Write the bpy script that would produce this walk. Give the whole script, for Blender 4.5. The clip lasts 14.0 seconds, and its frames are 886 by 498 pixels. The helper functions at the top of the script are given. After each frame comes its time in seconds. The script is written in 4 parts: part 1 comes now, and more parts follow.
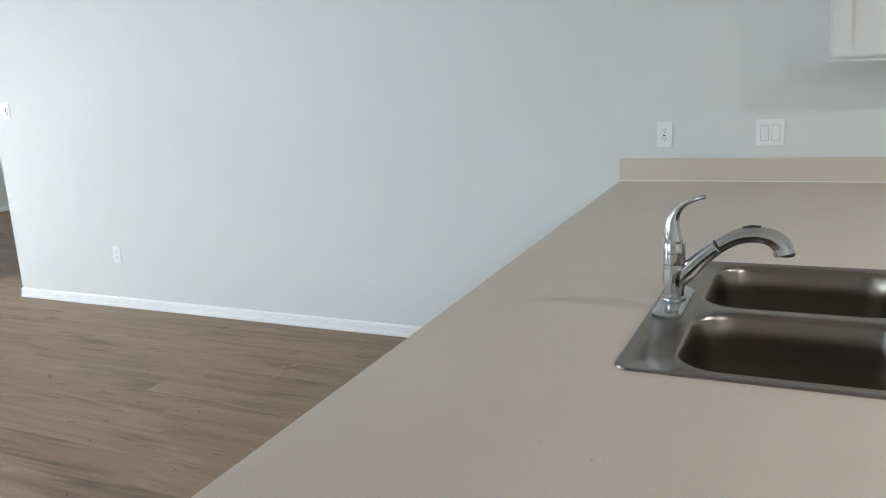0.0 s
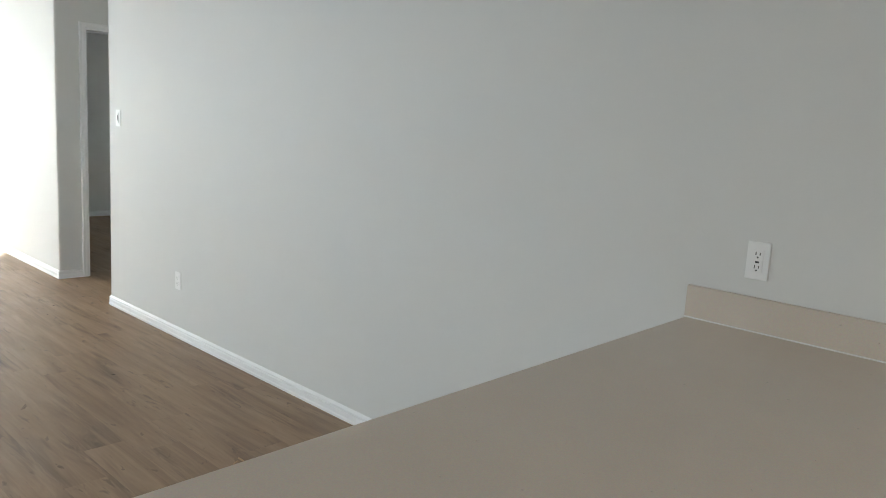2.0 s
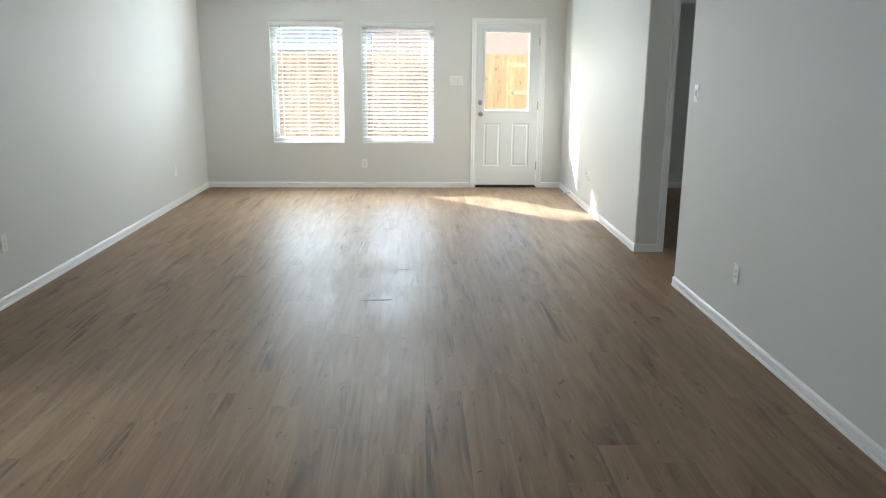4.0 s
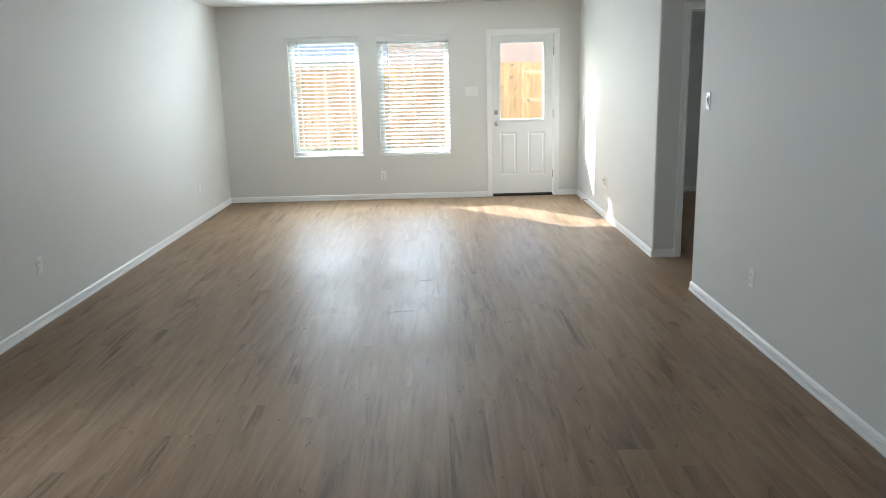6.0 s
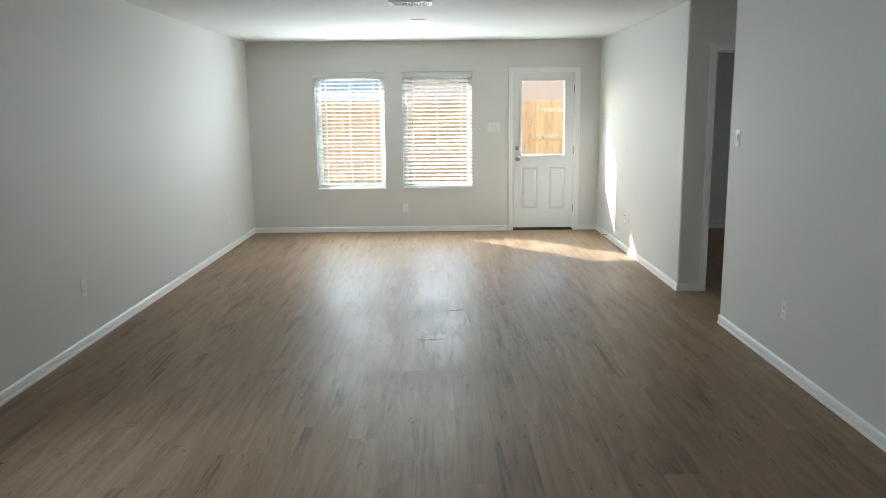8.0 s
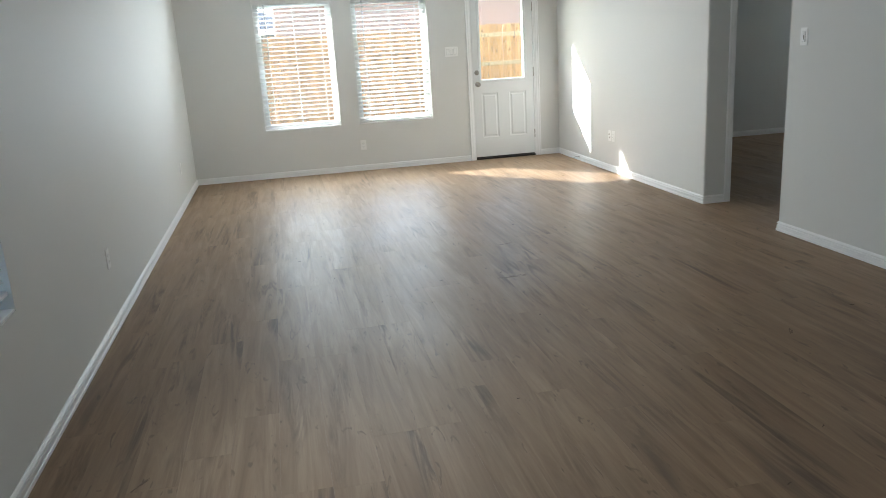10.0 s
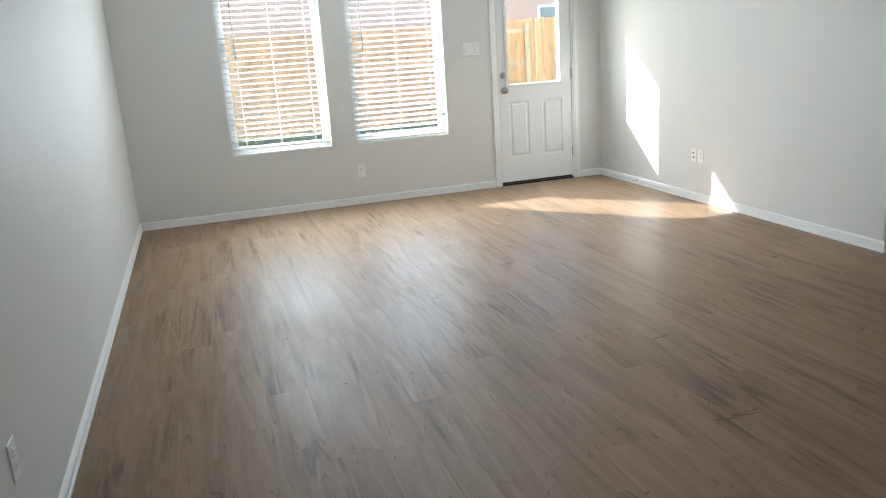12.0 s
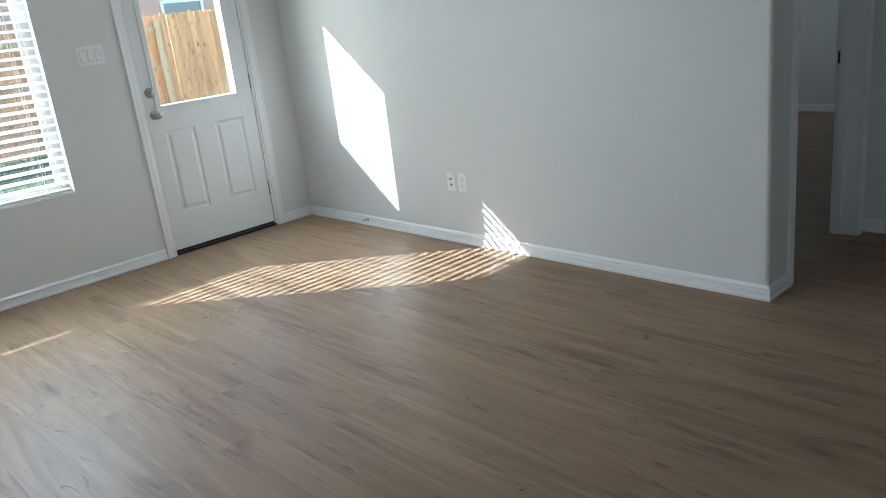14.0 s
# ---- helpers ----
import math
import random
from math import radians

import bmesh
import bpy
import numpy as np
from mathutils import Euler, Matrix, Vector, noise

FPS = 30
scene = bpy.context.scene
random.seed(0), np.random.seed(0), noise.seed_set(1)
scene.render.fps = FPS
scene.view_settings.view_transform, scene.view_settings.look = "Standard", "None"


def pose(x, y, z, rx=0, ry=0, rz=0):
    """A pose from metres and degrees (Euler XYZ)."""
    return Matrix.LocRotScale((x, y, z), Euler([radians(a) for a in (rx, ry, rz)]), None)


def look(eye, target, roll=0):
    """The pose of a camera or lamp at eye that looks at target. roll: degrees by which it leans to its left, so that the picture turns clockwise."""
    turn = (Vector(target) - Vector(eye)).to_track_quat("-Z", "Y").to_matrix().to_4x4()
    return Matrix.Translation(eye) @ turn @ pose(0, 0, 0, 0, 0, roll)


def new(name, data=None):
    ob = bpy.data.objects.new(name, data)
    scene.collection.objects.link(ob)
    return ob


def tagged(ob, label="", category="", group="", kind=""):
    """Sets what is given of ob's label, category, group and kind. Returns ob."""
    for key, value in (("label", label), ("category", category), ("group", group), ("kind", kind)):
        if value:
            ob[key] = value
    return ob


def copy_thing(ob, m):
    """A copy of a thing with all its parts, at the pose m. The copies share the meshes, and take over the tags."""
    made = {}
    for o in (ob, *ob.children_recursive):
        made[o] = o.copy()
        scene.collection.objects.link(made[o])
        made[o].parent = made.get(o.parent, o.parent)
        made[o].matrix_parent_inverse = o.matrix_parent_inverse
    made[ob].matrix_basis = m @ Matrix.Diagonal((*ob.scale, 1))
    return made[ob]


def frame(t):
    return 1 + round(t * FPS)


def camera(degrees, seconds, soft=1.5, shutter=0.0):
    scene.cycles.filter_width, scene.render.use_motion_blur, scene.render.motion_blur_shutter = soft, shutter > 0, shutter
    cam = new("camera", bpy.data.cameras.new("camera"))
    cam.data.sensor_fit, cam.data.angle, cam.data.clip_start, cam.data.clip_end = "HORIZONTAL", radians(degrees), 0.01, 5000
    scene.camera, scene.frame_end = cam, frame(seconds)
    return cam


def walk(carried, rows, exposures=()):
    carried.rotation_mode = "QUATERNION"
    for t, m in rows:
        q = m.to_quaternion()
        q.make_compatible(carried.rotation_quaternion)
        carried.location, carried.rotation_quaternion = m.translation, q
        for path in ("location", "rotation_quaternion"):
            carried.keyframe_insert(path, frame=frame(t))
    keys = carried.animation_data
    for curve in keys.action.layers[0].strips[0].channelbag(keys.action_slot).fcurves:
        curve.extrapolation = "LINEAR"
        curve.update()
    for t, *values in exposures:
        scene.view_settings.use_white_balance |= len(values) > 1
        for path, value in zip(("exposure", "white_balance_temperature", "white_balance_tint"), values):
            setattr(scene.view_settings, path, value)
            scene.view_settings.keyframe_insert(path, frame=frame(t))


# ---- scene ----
cam = camera(59.8, 14.0, soft=1.0)
PATH = [
    (0, (0.843, 0.098, 1.431), (2.599, 0.952, 1.002), -3.1),
    (0.5, (0.97, 0.021, 1.442), (2.58, 1.132, 1.026), -3.0),
    (1, (1.272, -0.148, 1.448), (2.836, 1.01, 0.987), -3.4),
    (1.5, (1.663, -0.187, 1.461), (3.315, 0.858, 1.037), 0.6),
    (2, (2.232, -0.189, 1.486), (3.65, 1.183, 1.159), 3.4),
    (2.5, (2.506, -0.013, 1.497), (3.603, 1.621, 1.139), 3.7),
    (3, (2.655, 0.063, 1.485), (3.049, 1.965, 1.01), 2.7),
    (3.5, (2.703, 0.174, 1.517), (2.847, 2.113, 1.048), 1.3),
    (3.7, (2.674, 0.154, 1.532), (2.785, 2.096, 1.067), 0.9),
    (5.8, (2.678, -0.012, 1.619), (2.628, 1.928, 1.135), -1.4),
    (6, (2.678, 0.004, 1.61), (2.693, 1.953, 1.161), -1.4),
    (6.5, (2.749, 0.072, 1.597), (2.863, 2.026, 1.184), -1.5),
    (7, (2.751, 0.044, 1.593), (2.892, 2.002, 1.213), -1.0),
    (7.5, (2.712, -0.017, 1.636), (2.779, 1.95, 1.281), -0.8),
    (8, (2.458, -0.116, 1.596), (2.465, 1.851, 1.238), -0.6),
    (8.5, (2.029, -0.118, 1.54), (1.999, 1.843, 1.148), -0.4),
    (9, (1.644, 0.003, 1.551), (1.71, 1.956, 1.127), -1.1),
    (9.2, (1.502, 0.045, 1.52), (1.658, 1.987, 1.068), -1.6),
    (11.3, (0.612, 2.03, 1.465), (1.082, 3.892, 0.92), -4.1),
    (11.5, (0.585, 2.267, 1.453), (1.070, 4.133, 0.922), -4.0),
    (12, (0.608, 2.890, 1.430), (1.167, 4.740, 0.913), -3.8),
    (12.5, (0.723, 3.509, 1.417), (1.624, 5.206, 0.861), -3.3),
    (13, (1.003, 4.037, 1.395), (2.058, 5.639, 0.826), -4.0),
    (13.5, (0.973, 4.703, 1.498), (2.028, 6.299, 0.915), -5.0),
    (14, (1.365, 5.09, 1.403), (2.651, 6.5, 0.805), -6.6),
]
EXPOSURES = [(0.0, 4.60, 5700, 5), (0.5, 4.2, 5750, 7), (1.0, 3.95, 5950, 8), (1.5, 4.5, 6050, 8), (2.0, 4.1, 6100, 6), (2.5, 3.35, 5800, 7), (3.0, 3.0, 5400, 5), (3.5, 3.25, 6000, 4), (6.0, 3.2, 5950, 4),
             (7.5, 3.0, 6100, 3), (9.0, 2.95, 6050, 4), (11.5, 3.05, 5950, 6), (12.0, 3.0, 5900, 6), (12.5, 2.7, 5600, 6), (13.0, 2.75, 5600, 6), (13.5, 2.6, 5550, 5), (14.0, 2.45, 5450, 3)]
walk(cam, [(t, look(eye, target, roll)) for t, eye, target, roll in PATH], EXPOSURES)

# ---- light ----
SUN = Vector((1.0, -1.11, -0.91)).normalized()      # the way the sunlight travels
ELEVATION = math.asin(-SUN.z)
AZIMUTH = math.atan2(-SUN.x, -SUN.y)

world = bpy.data.worlds.new("world")
scene.world = world
world.use_nodes = True
wn = world.node_tree
sky = wn.nodes.new("ShaderNodeTexSky")
sky.sky_type = "NISHITA"
sky.sun_disc = False
sky.sun_elevation, sky.sun_rotation = ELEVATION, AZIMUTH
sky.dust_density = 1.5
wn.links.new(sky.outputs[0], wn.nodes["Background"].inputs[0])
wn.nodes["Background"].inputs[1].default_value = 0.15

sun_data = bpy.data.lights.new("sun", "SUN")
sun_data.energy, sun_data.angle, sun_data.color = 5.0, radians(0.3), (1.0, 0.97, 0.91)
sun = new("sun", sun_data)
sun.matrix_world = look((0, 0, 0), SUN)


def window_light(x, y, z, wide, high, watts, yaw=0, tilt=14, spread=165, colour=(0.82, 0.92, 1.0)):
    """An added area lamp for the sky's light in a window's opening, falling into the room and a little downwards. yaw 0
    faces -y.
    """
    data = bpy.data.lights.new("window_light", "AREA")
    data.shape, data.size, data.size_y, data.energy, data.color, data.spread = "RECTANGLE", wide, high, watts, colour, radians(spread)
    ob = new("window_light", data)
    ob.matrix_world = Matrix.Translation((x, y, z)) @ Matrix.Rotation(radians(yaw), 4, "Z") @ Matrix.Rotation(radians(-90 + tilt), 4, "X")
    return ob


def window_lights(x, y, z, wide, high, down, up, yaw=0, tilt=-24, spread=132):
    """One window's added lamps: one throws sky light down to the floor; one fills across and up to walls and ceiling.
    """
    window_light(x, y, z, wide, high, down, yaw, 60, 76)
    window_light(x, y, z, wide, high, up, yaw, tilt, spread, (0.88, 0.95, 1.0))


window_lights(1.311, 9.90, 1.35, 0.80, 1.2, 1.7, 2.7)
window_lights(2.437, 9.90, 1.35, 0.80, 1.2, 1.7, 2.7)
window_lights(3.81, 9.90, 1.50, 0.50, 0.8, 0.6, 0.5)
window_lights(0.10, 3.10, 1.35, 0.80, 1.2, 0.3, 1.2, 90, -2, 140)
window_lights(8.70, 9.90, 1.35, 0.80, 1.2, 0.12, 0.95)


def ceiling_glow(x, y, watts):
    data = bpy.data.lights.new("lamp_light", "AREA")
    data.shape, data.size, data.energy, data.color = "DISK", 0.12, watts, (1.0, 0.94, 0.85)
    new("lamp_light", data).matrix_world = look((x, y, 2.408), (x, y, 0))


ceiling_glow(2.266, 7.70, 1.2)
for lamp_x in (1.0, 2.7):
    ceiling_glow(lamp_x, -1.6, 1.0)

# ---- materials ----


class Nodes:
    """A short way to write a node material."""

    def __init__(self, name):
        self.mat = bpy.data.materials.new(name)
        self.mat.use_nodes = True
        self.tree = self.mat.node_tree
        self.bsdf = self.tree.nodes["Principled BSDF"]
        self.out = self.tree.nodes["Material Output"]

    def add(self, kind, **values):
        n = self.tree.nodes.new(kind)
        for key, value in values.items():
            if key in n.inputs:
                n.inputs[key].default_value = value
        return n

    def link(self, a, b):
        self.tree.links.new(a, b)

    def coords(self, scale=(1, 1, 1), shift=None, kind="Object"):
        tc = self.add("ShaderNodeTexCoord")
        mp = self.add("ShaderNodeMapping")
        mp.inputs["Scale"].default_value = scale
        self.link(tc.outputs[kind], mp.inputs["Vector"])
        if shift is not None:
            self.link(shift, mp.inputs["Location"])
        return mp.outputs[0]

    def noise(self, vec, scale, detail=3.0, rough=0.55, distort=0.0):
        n = self.add("ShaderNodeTexNoise", Scale=scale, Detail=detail, Roughness=rough, Distortion=distort)
        self.link(vec, n.inputs["Vector"])
        return n.outputs["Fac"]

    def ramp(self, fac, stops):
        r = self.add("ShaderNodeValToRGB")
        e = r.color_ramp.elements
        while len(e) < len(stops):
            e.new(0.5)
        for el, (p, c) in zip(e, stops):
            el.position = p
            el.color = (*c, 1) if len(c) == 3 else c
        self.link(fac, r.inputs["Fac"])
        return r.outputs["Color"]

    def mix(self, fac, a, b, mode="MIX"):
        m = self.add("ShaderNodeMix")
        m.data_type, m.blend_type = "RGBA", mode
        for value, slot in ((fac, 0), (a, 6), (b, 7)):
            if isinstance(value, (int, float)):
                m.inputs[slot].default_value = value
            elif isinstance(value, tuple):
                m.inputs[slot].default_value = (*value, 1)
            else:
                self.link(value, m.inputs[slot])
        return m.outputs[2]

    def math(self, op, a, b=0.0):
        m = self.add("ShaderNodeMath")
        m.operation = op
        for value, slot in ((a, 0), (b, 1)):
            if isinstance(value, (int, float)):
                m.inputs[slot].default_value = value
            else:
                self.link(value, m.inputs[slot])
        return m.outputs[0]

    def span(self, fac, low, high):
        m = self.add("ShaderNodeMapRange")
        m.inputs["To Min"].default_value, m.inputs["To Max"].default_value = low, high
        self.link(fac, m.inputs["Value"])
        return m.outputs[0]

    def bump(self, height, strength, distance=0.002):
        b = self.add("ShaderNodeBump", Strength=strength, Distance=distance)
        self.link(height, b.inputs["Height"])
        self.link(b.outputs[0], self.bsdf.inputs["Normal"])

    def set(self, **values):
        for key, value in values.items():
            slot = self.bsdf.inputs[key.replace("_", " ")]
            if isinstance(value, (int, float)):
                slot.default_value = value
            elif isinstance(value, tuple):
                slot.default_value = (*value, 1)
            else:
                self.link(value, slot)
        return self


def random_value(n):
    """A random number for each piece, whether an object of its own or an island of a joined mesh."""
    a, b = n.add("ShaderNodeObjectInfo"), n.add("ShaderNodeNewGeometry")
    return n.math("FRACT", n.math("ADD", a.outputs["Random"], b.outputs["Random Per Island"]))


def paint(name, colour, rough, peel=0.12, scale=220, vary=0.03, spec=0.4):
    n = Nodes(name)
    v = n.coords()
    big = n.noise(v, 1.3, 2)
    dark = tuple(c * (1 - vary) for c in colour)
    n.set(Base_Color=n.mix(big, dark, colour), Roughness=n.span(n.noise(v, 9, 3), rough - 0.05, rough + 0.05), Specular_IOR_Level=spec)
    n.bump(n.noise(v, scale, 2, 0.6), peel, 0.0015)
    return n.mat


M_WALL = paint("wall_paint", (0.735, 0.735, 0.715), 0.62, 0.22, 170)
M_CEILING = paint("ceiling_paint", (0.80, 0.80, 0.79), 0.8, 0.3, 120)
M_TRIM = paint("trim_paint", (0.88, 0.88, 0.88), 0.36, 0.0, 60)
M_DOOR = paint("door_paint", (0.80, 0.81, 0.81), 0.38, 0.05, 90)
M_CABINET = paint("cabinet_paint", (0.80, 0.79, 0.77), 0.36, 0.03, 60)
M_PLASTIC = paint("white_plastic", (0.87, 0.87, 0.855), 0.3, 0.0, 60, 0.01)
M_VINYL = paint("white_vinyl", (0.82, 0.82, 0.81), 0.4, 0.02, 60, 0.01)
M_SLOT = paint("dark_slot", (0.025, 0.025, 0.025), 0.5, 0.0)
M_ROCKER_SHADE = paint("rocker_shade_grey", (0.45, 0.45, 0.44), 0.5, 0.0)
M_STUCCO = paint("outer_stucco", (0.55, 0.50, 0.43), 0.9, 0.5, 60, 0.1)
M_RUBBER = paint("black_rubber", (0.02, 0.02, 0.022), 0.6, 0.1, 80)
M_CORD = paint("cord", (0.75, 0.75, 0.73), 0.8, 0.0)


def blind_material():
    n = Nodes("blind_slat")
    v = n.coords((1, 8, 8))
    n.set(Base_Color=n.mix(n.noise(v, 6, 3), (0.80, 0.80, 0.78), (0.84, 0.84, 0.825)), Roughness=0.42)
    t = n.add("ShaderNodeBsdfTranslucent")
    t.inputs[0].default_value = (0.80, 0.79, 0.75, 1)
    m = n.add("ShaderNodeMixShader")
    m.inputs[0].default_value = 0.14
    n.link(n.bsdf.outputs[0], m.inputs[1])
    n.link(t.outputs[0], m.inputs[2])
    n.link(m.outputs[0], n.out.inputs["Surface"])
    return n.mat


M_SLAT = blind_material()


def wand_material():
    n = Nodes("clear_wand")
    n.set(Base_Color=(0.30, 0.31, 0.31), Roughness=0.2)
    return n.mat


M_WAND = wand_material()


def glass_material(name, tint, gleam):
    n = Nodes(name)
    clear, gloss, mixer = n.add("ShaderNodeBsdfTransparent"), n.add("ShaderNodeBsdfGlossy"), n.add("ShaderNodeMixShader")
    clear.inputs[0].default_value = tint
    gloss.inputs["Roughness"].default_value = 0.01
    facing = n.add("ShaderNodeLayerWeight", Blend=0.5)
    n.link(n.math("ADD", n.math("MULTIPLY", n.math("POWER", facing.outputs["Facing"], 5.0), 0.8), gleam), mixer.inputs[0])
    n.link(clear.outputs[0], mixer.inputs[1])
    n.link(gloss.outputs[0], mixer.inputs[2])
    n.link(mixer.outputs[0], n.out.inputs["Surface"])
    return n.mat


M_GLASS = glass_material("door_glass", (0.96, 0.98, 0.97, 1), 0.04)
M_DOUBLE = glass_material("double_glazing", (0.90, 0.915, 0.925, 1), 0.075)


def screen_material():
    """Charcoal insect mesh, too fine to be seen thread by thread: mostly open, with a faint sunlit haze."""
    n = Nodes("insect_screen")
    n.set(Base_Color=(0.11, 0.12, 0.13), Roughness=0.7)
    thread, glow, clear, mixer = n.add("ShaderNodeMixShader"), n.add("ShaderNodeBsdfTranslucent"), n.add("ShaderNodeBsdfTransparent"), n.add("ShaderNodeMixShader")
    glow.inputs[0].default_value = (0.11, 0.12, 0.13, 1)
    thread.inputs[0].default_value = 0.5
    n.link(n.bsdf.outputs[0], thread.inputs[1])
    n.link(glow.outputs[0], thread.inputs[2])
    weave = n.noise(n.coords((1, 1, 1)), 240, 1)
    n.link(n.span(weave, 0.05, 0.11), mixer.inputs[0])
    n.link(clear.outputs[0], mixer.inputs[1])
    n.link(thread.outputs[0], mixer.inputs[2])
    n.link(mixer.outputs[0], n.out.inputs["Surface"])
    return n.mat


M_SCREEN = screen_material()


def floor_material():
    n = Nodes("floor_plank")
    rnd = random_value(n)
    shift = n.add("ShaderNodeCombineXYZ")
    n.link(n.math("MULTIPLY", rnd, 37.0), shift.inputs["X"])
    n.link(n.math("MULTIPLY", rnd, 91.0), shift.inputs["Y"])
    geo = n.add("ShaderNodeNewGeometry")

    def stretched(scale):
        mp = n.add("ShaderNodeMapping")
        mp.inputs["Scale"].default_value = scale
        n.link(geo.outputs["Position"], mp.inputs["Vector"])
        n.link(shift.outputs[0], mp.inputs["Location"])
        return mp.outputs[0]

    grain = n.noise(stretched((70, 3.0, 1)), 1.0, 6, 0.70, 0.5)
    figure = n.noise(stretched((10, 0.8, 1)), 1.0, 5, 0.62, 1.4)
    streak = n.noise(stretched((15, 1.2, 1)), 1.0, 6, 0.66, 1.3)
    cluster = n.noise(stretched((5.5, 1.0, 1)), 1.0, 2, 0.5, 0.5)
    knots = n.noise(stretched((26, 7.0, 1)), 1.0, 3, 0.5, 1.2)
    base = n.ramp(figure, [(0.30, (0.176, 0.106, 0.058)), (0.5, (0.268, 0.172, 0.100)), (0.70, (0.352, 0.238, 0.146))])
    base = n.mix(n.ramp(grain, [(0.40, (0.05, 0.05, 0.05)), (0.62, (0.40, 0.40, 0.40))]), base, (0.225, 0.135, 0.078), "MIX")
    dark = n.math("MULTIPLY", n.ramp(streak, [(0.44, (0, 0, 0)), (0.62, (1, 1, 1))]), n.ramp(cluster, [(0.51, (0, 0, 0)), (0.66, (1, 1, 1))]))
    base = n.mix(n.math("MULTIPLY", dark, 0.88), base, (0.082, 0.044, 0.025))
    spot = n.ramp(knots, [(0.64, (0, 0, 0)), (0.72, (1, 1, 1))])
    base = n.mix(n.math("MULTIPLY", spot, 0.62), base, (0.085, 0.048, 0.027))
    tone = n.add("ShaderNodeHueSaturation")
    n.link(n.span(rnd, 0.97, 1.03), tone.inputs["Value"])
    n.link(base, tone.inputs["Color"])
    # dusty wear in wide patches; the paler colour also paints in blotchy sheen
    wide = n.add("ShaderNodeMapping")
    wide.inputs["Scale"].default_value = (1.1, 0.8, 1)
    n.link(geo.outputs["Position"], wide.inputs["Vector"])
    dust_sheen = n.noise(wide.outputs[0], 1.6, 5, 0.65)
    colour = n.mix(n.span(dust_sheen, -0.14, 0.36), tone.outputs[0], (0.40, 0.31, 0.215))
    scuff = n.add("ShaderNodeMapping")
    scuff.inputs["Scale"].default_value = (2.6, 5.5, 1)
    n.link(geo.outputs["Position"], scuff.inputs["Vector"])
    marks = n.ramp(n.noise(scuff.outputs[0], 1.0, 6, 0.68, 1.6), [(0.66, (0, 0, 0)), (0.73, (1, 1, 1))])
    colour = n.mix(n.math("MULTIPLY", marks, 0.38), colour, (0.135, 0.080, 0.052))
    n.set(Base_Color=colour, Roughness=n.math("ADD", n.math("ADD", n.span(dust_sheen, 0.26, 0.60), n.span(streak, -0.06, 0.08)), n.span(grain, -0.04, 0.06)), Specular_IOR_Level=0.31)
    n.bump(grain, 0.16, 0.0009)
    return n.mat


M_FLOOR = floor_material()


def counter_material():
    n = Nodes("counter_stone")
    v = n.coords()
    cloud = n.noise(v, 5, 3)
    speck = n.add("ShaderNodeTexVoronoi", Scale=420.0)
    n.link(v, speck.inputs["Vector"])
    base = n.mix(cloud, (0.60, 0.525, 0.445), (0.635, 0.560, 0.480))
    fine = n.mix(0.12, base, speck.outputs["Color"], "SOFT_LIGHT")
    pits = n.ramp(n.noise(v, 70, 1), [(0.77, (0, 0, 0)), (0.80, (1, 1, 1))])
    n.set(Base_Color=n.mix(n.math("MULTIPLY", pits, 0.45), fine, (0.22, 0.18, 0.15)), Roughness=n.span(n.noise(v, 14, 4), 0.26, 0.40))
    return n.mat


M_COUNTER = counter_material()


def steel_material(name, stretch, colour, low, high):
    n = Nodes(name)
    v = n.coords(stretch)
    brush = n.noise(v, 60, 4, 0.7)
    n.set(Base_Color=colour, Metallic=1.0, Roughness=n.span(brush, low, high))
    n.bump(brush, 0.015, 0.0003)
    return n.mat


def sink_steel():
    n = Nodes("sink_steel")
    n.set(Base_Color=n.mix(n.noise(n.coords(), 3, 2), (0.235, 0.21, 0.185), (0.285, 0.255, 0.225)), Metallic=1.0, Roughness=0.26)
    return n.mat


M_STEEL = sink_steel()
M_CHROME = steel_material("polished_chrome", (1, 1, 1), (0.56, 0.57, 0.585), 0.03, 0.07)
M_NICKEL = steel_material("satin_nickel", (4, 4, 4), (0.42, 0.39, 0.36), 0.22, 0.34)
M_PLATE = steel_material("dark_metal", (4, 4, 4), (0.06, 0.055, 0.05), 0.35, 0.5)


def lamp_material():
    n = Nodes("lamp_glow")
    n.set(Base_Color=(0.9, 0.88, 0.82), Emission_Color=(1.0, 0.72, 0.42), Emission_Strength=1.1, Roughness=0.5)
    return n.mat


M_LAMP = lamp_material()


def fence_material(name, light, mid, dark):
    n = Nodes(name)
    rnd = random_value(n)
    shift = n.add("ShaderNodeCombineXYZ")
    n.link(n.math("MULTIPLY", rnd, 53.0), shift.inputs["X"])
    n.link(n.math("MULTIPLY", rnd, 29.0), shift.inputs["Z"])
    grain = n.noise(n.coords((34, 34, 1.6), shift.outputs[0]), 1.0, 5, 0.6, 0.5)
    knots = n.noise(n.coords((22, 22, 12), shift.outputs[0]), 1.0, 1, 0.4)
    base = n.ramp(grain, [(0.3, mid), (0.62, light)])
    spot = n.ramp(knots, [(0.63, (0, 0, 0)), (0.68, (1, 1, 1))])
    base = n.mix(n.math("MULTIPLY", spot, 0.75), base, dark)
    tone = n.add("ShaderNodeHueSaturation")
    n.link(n.span(rnd, 0.80, 1.15), tone.inputs["Value"])
    n.link(base, tone.inputs["Color"])
    n.set(Base_Color=tone.outputs[0], Roughness=0.75)
    n.bump(grain, 0.3, 0.002)
    return n.mat


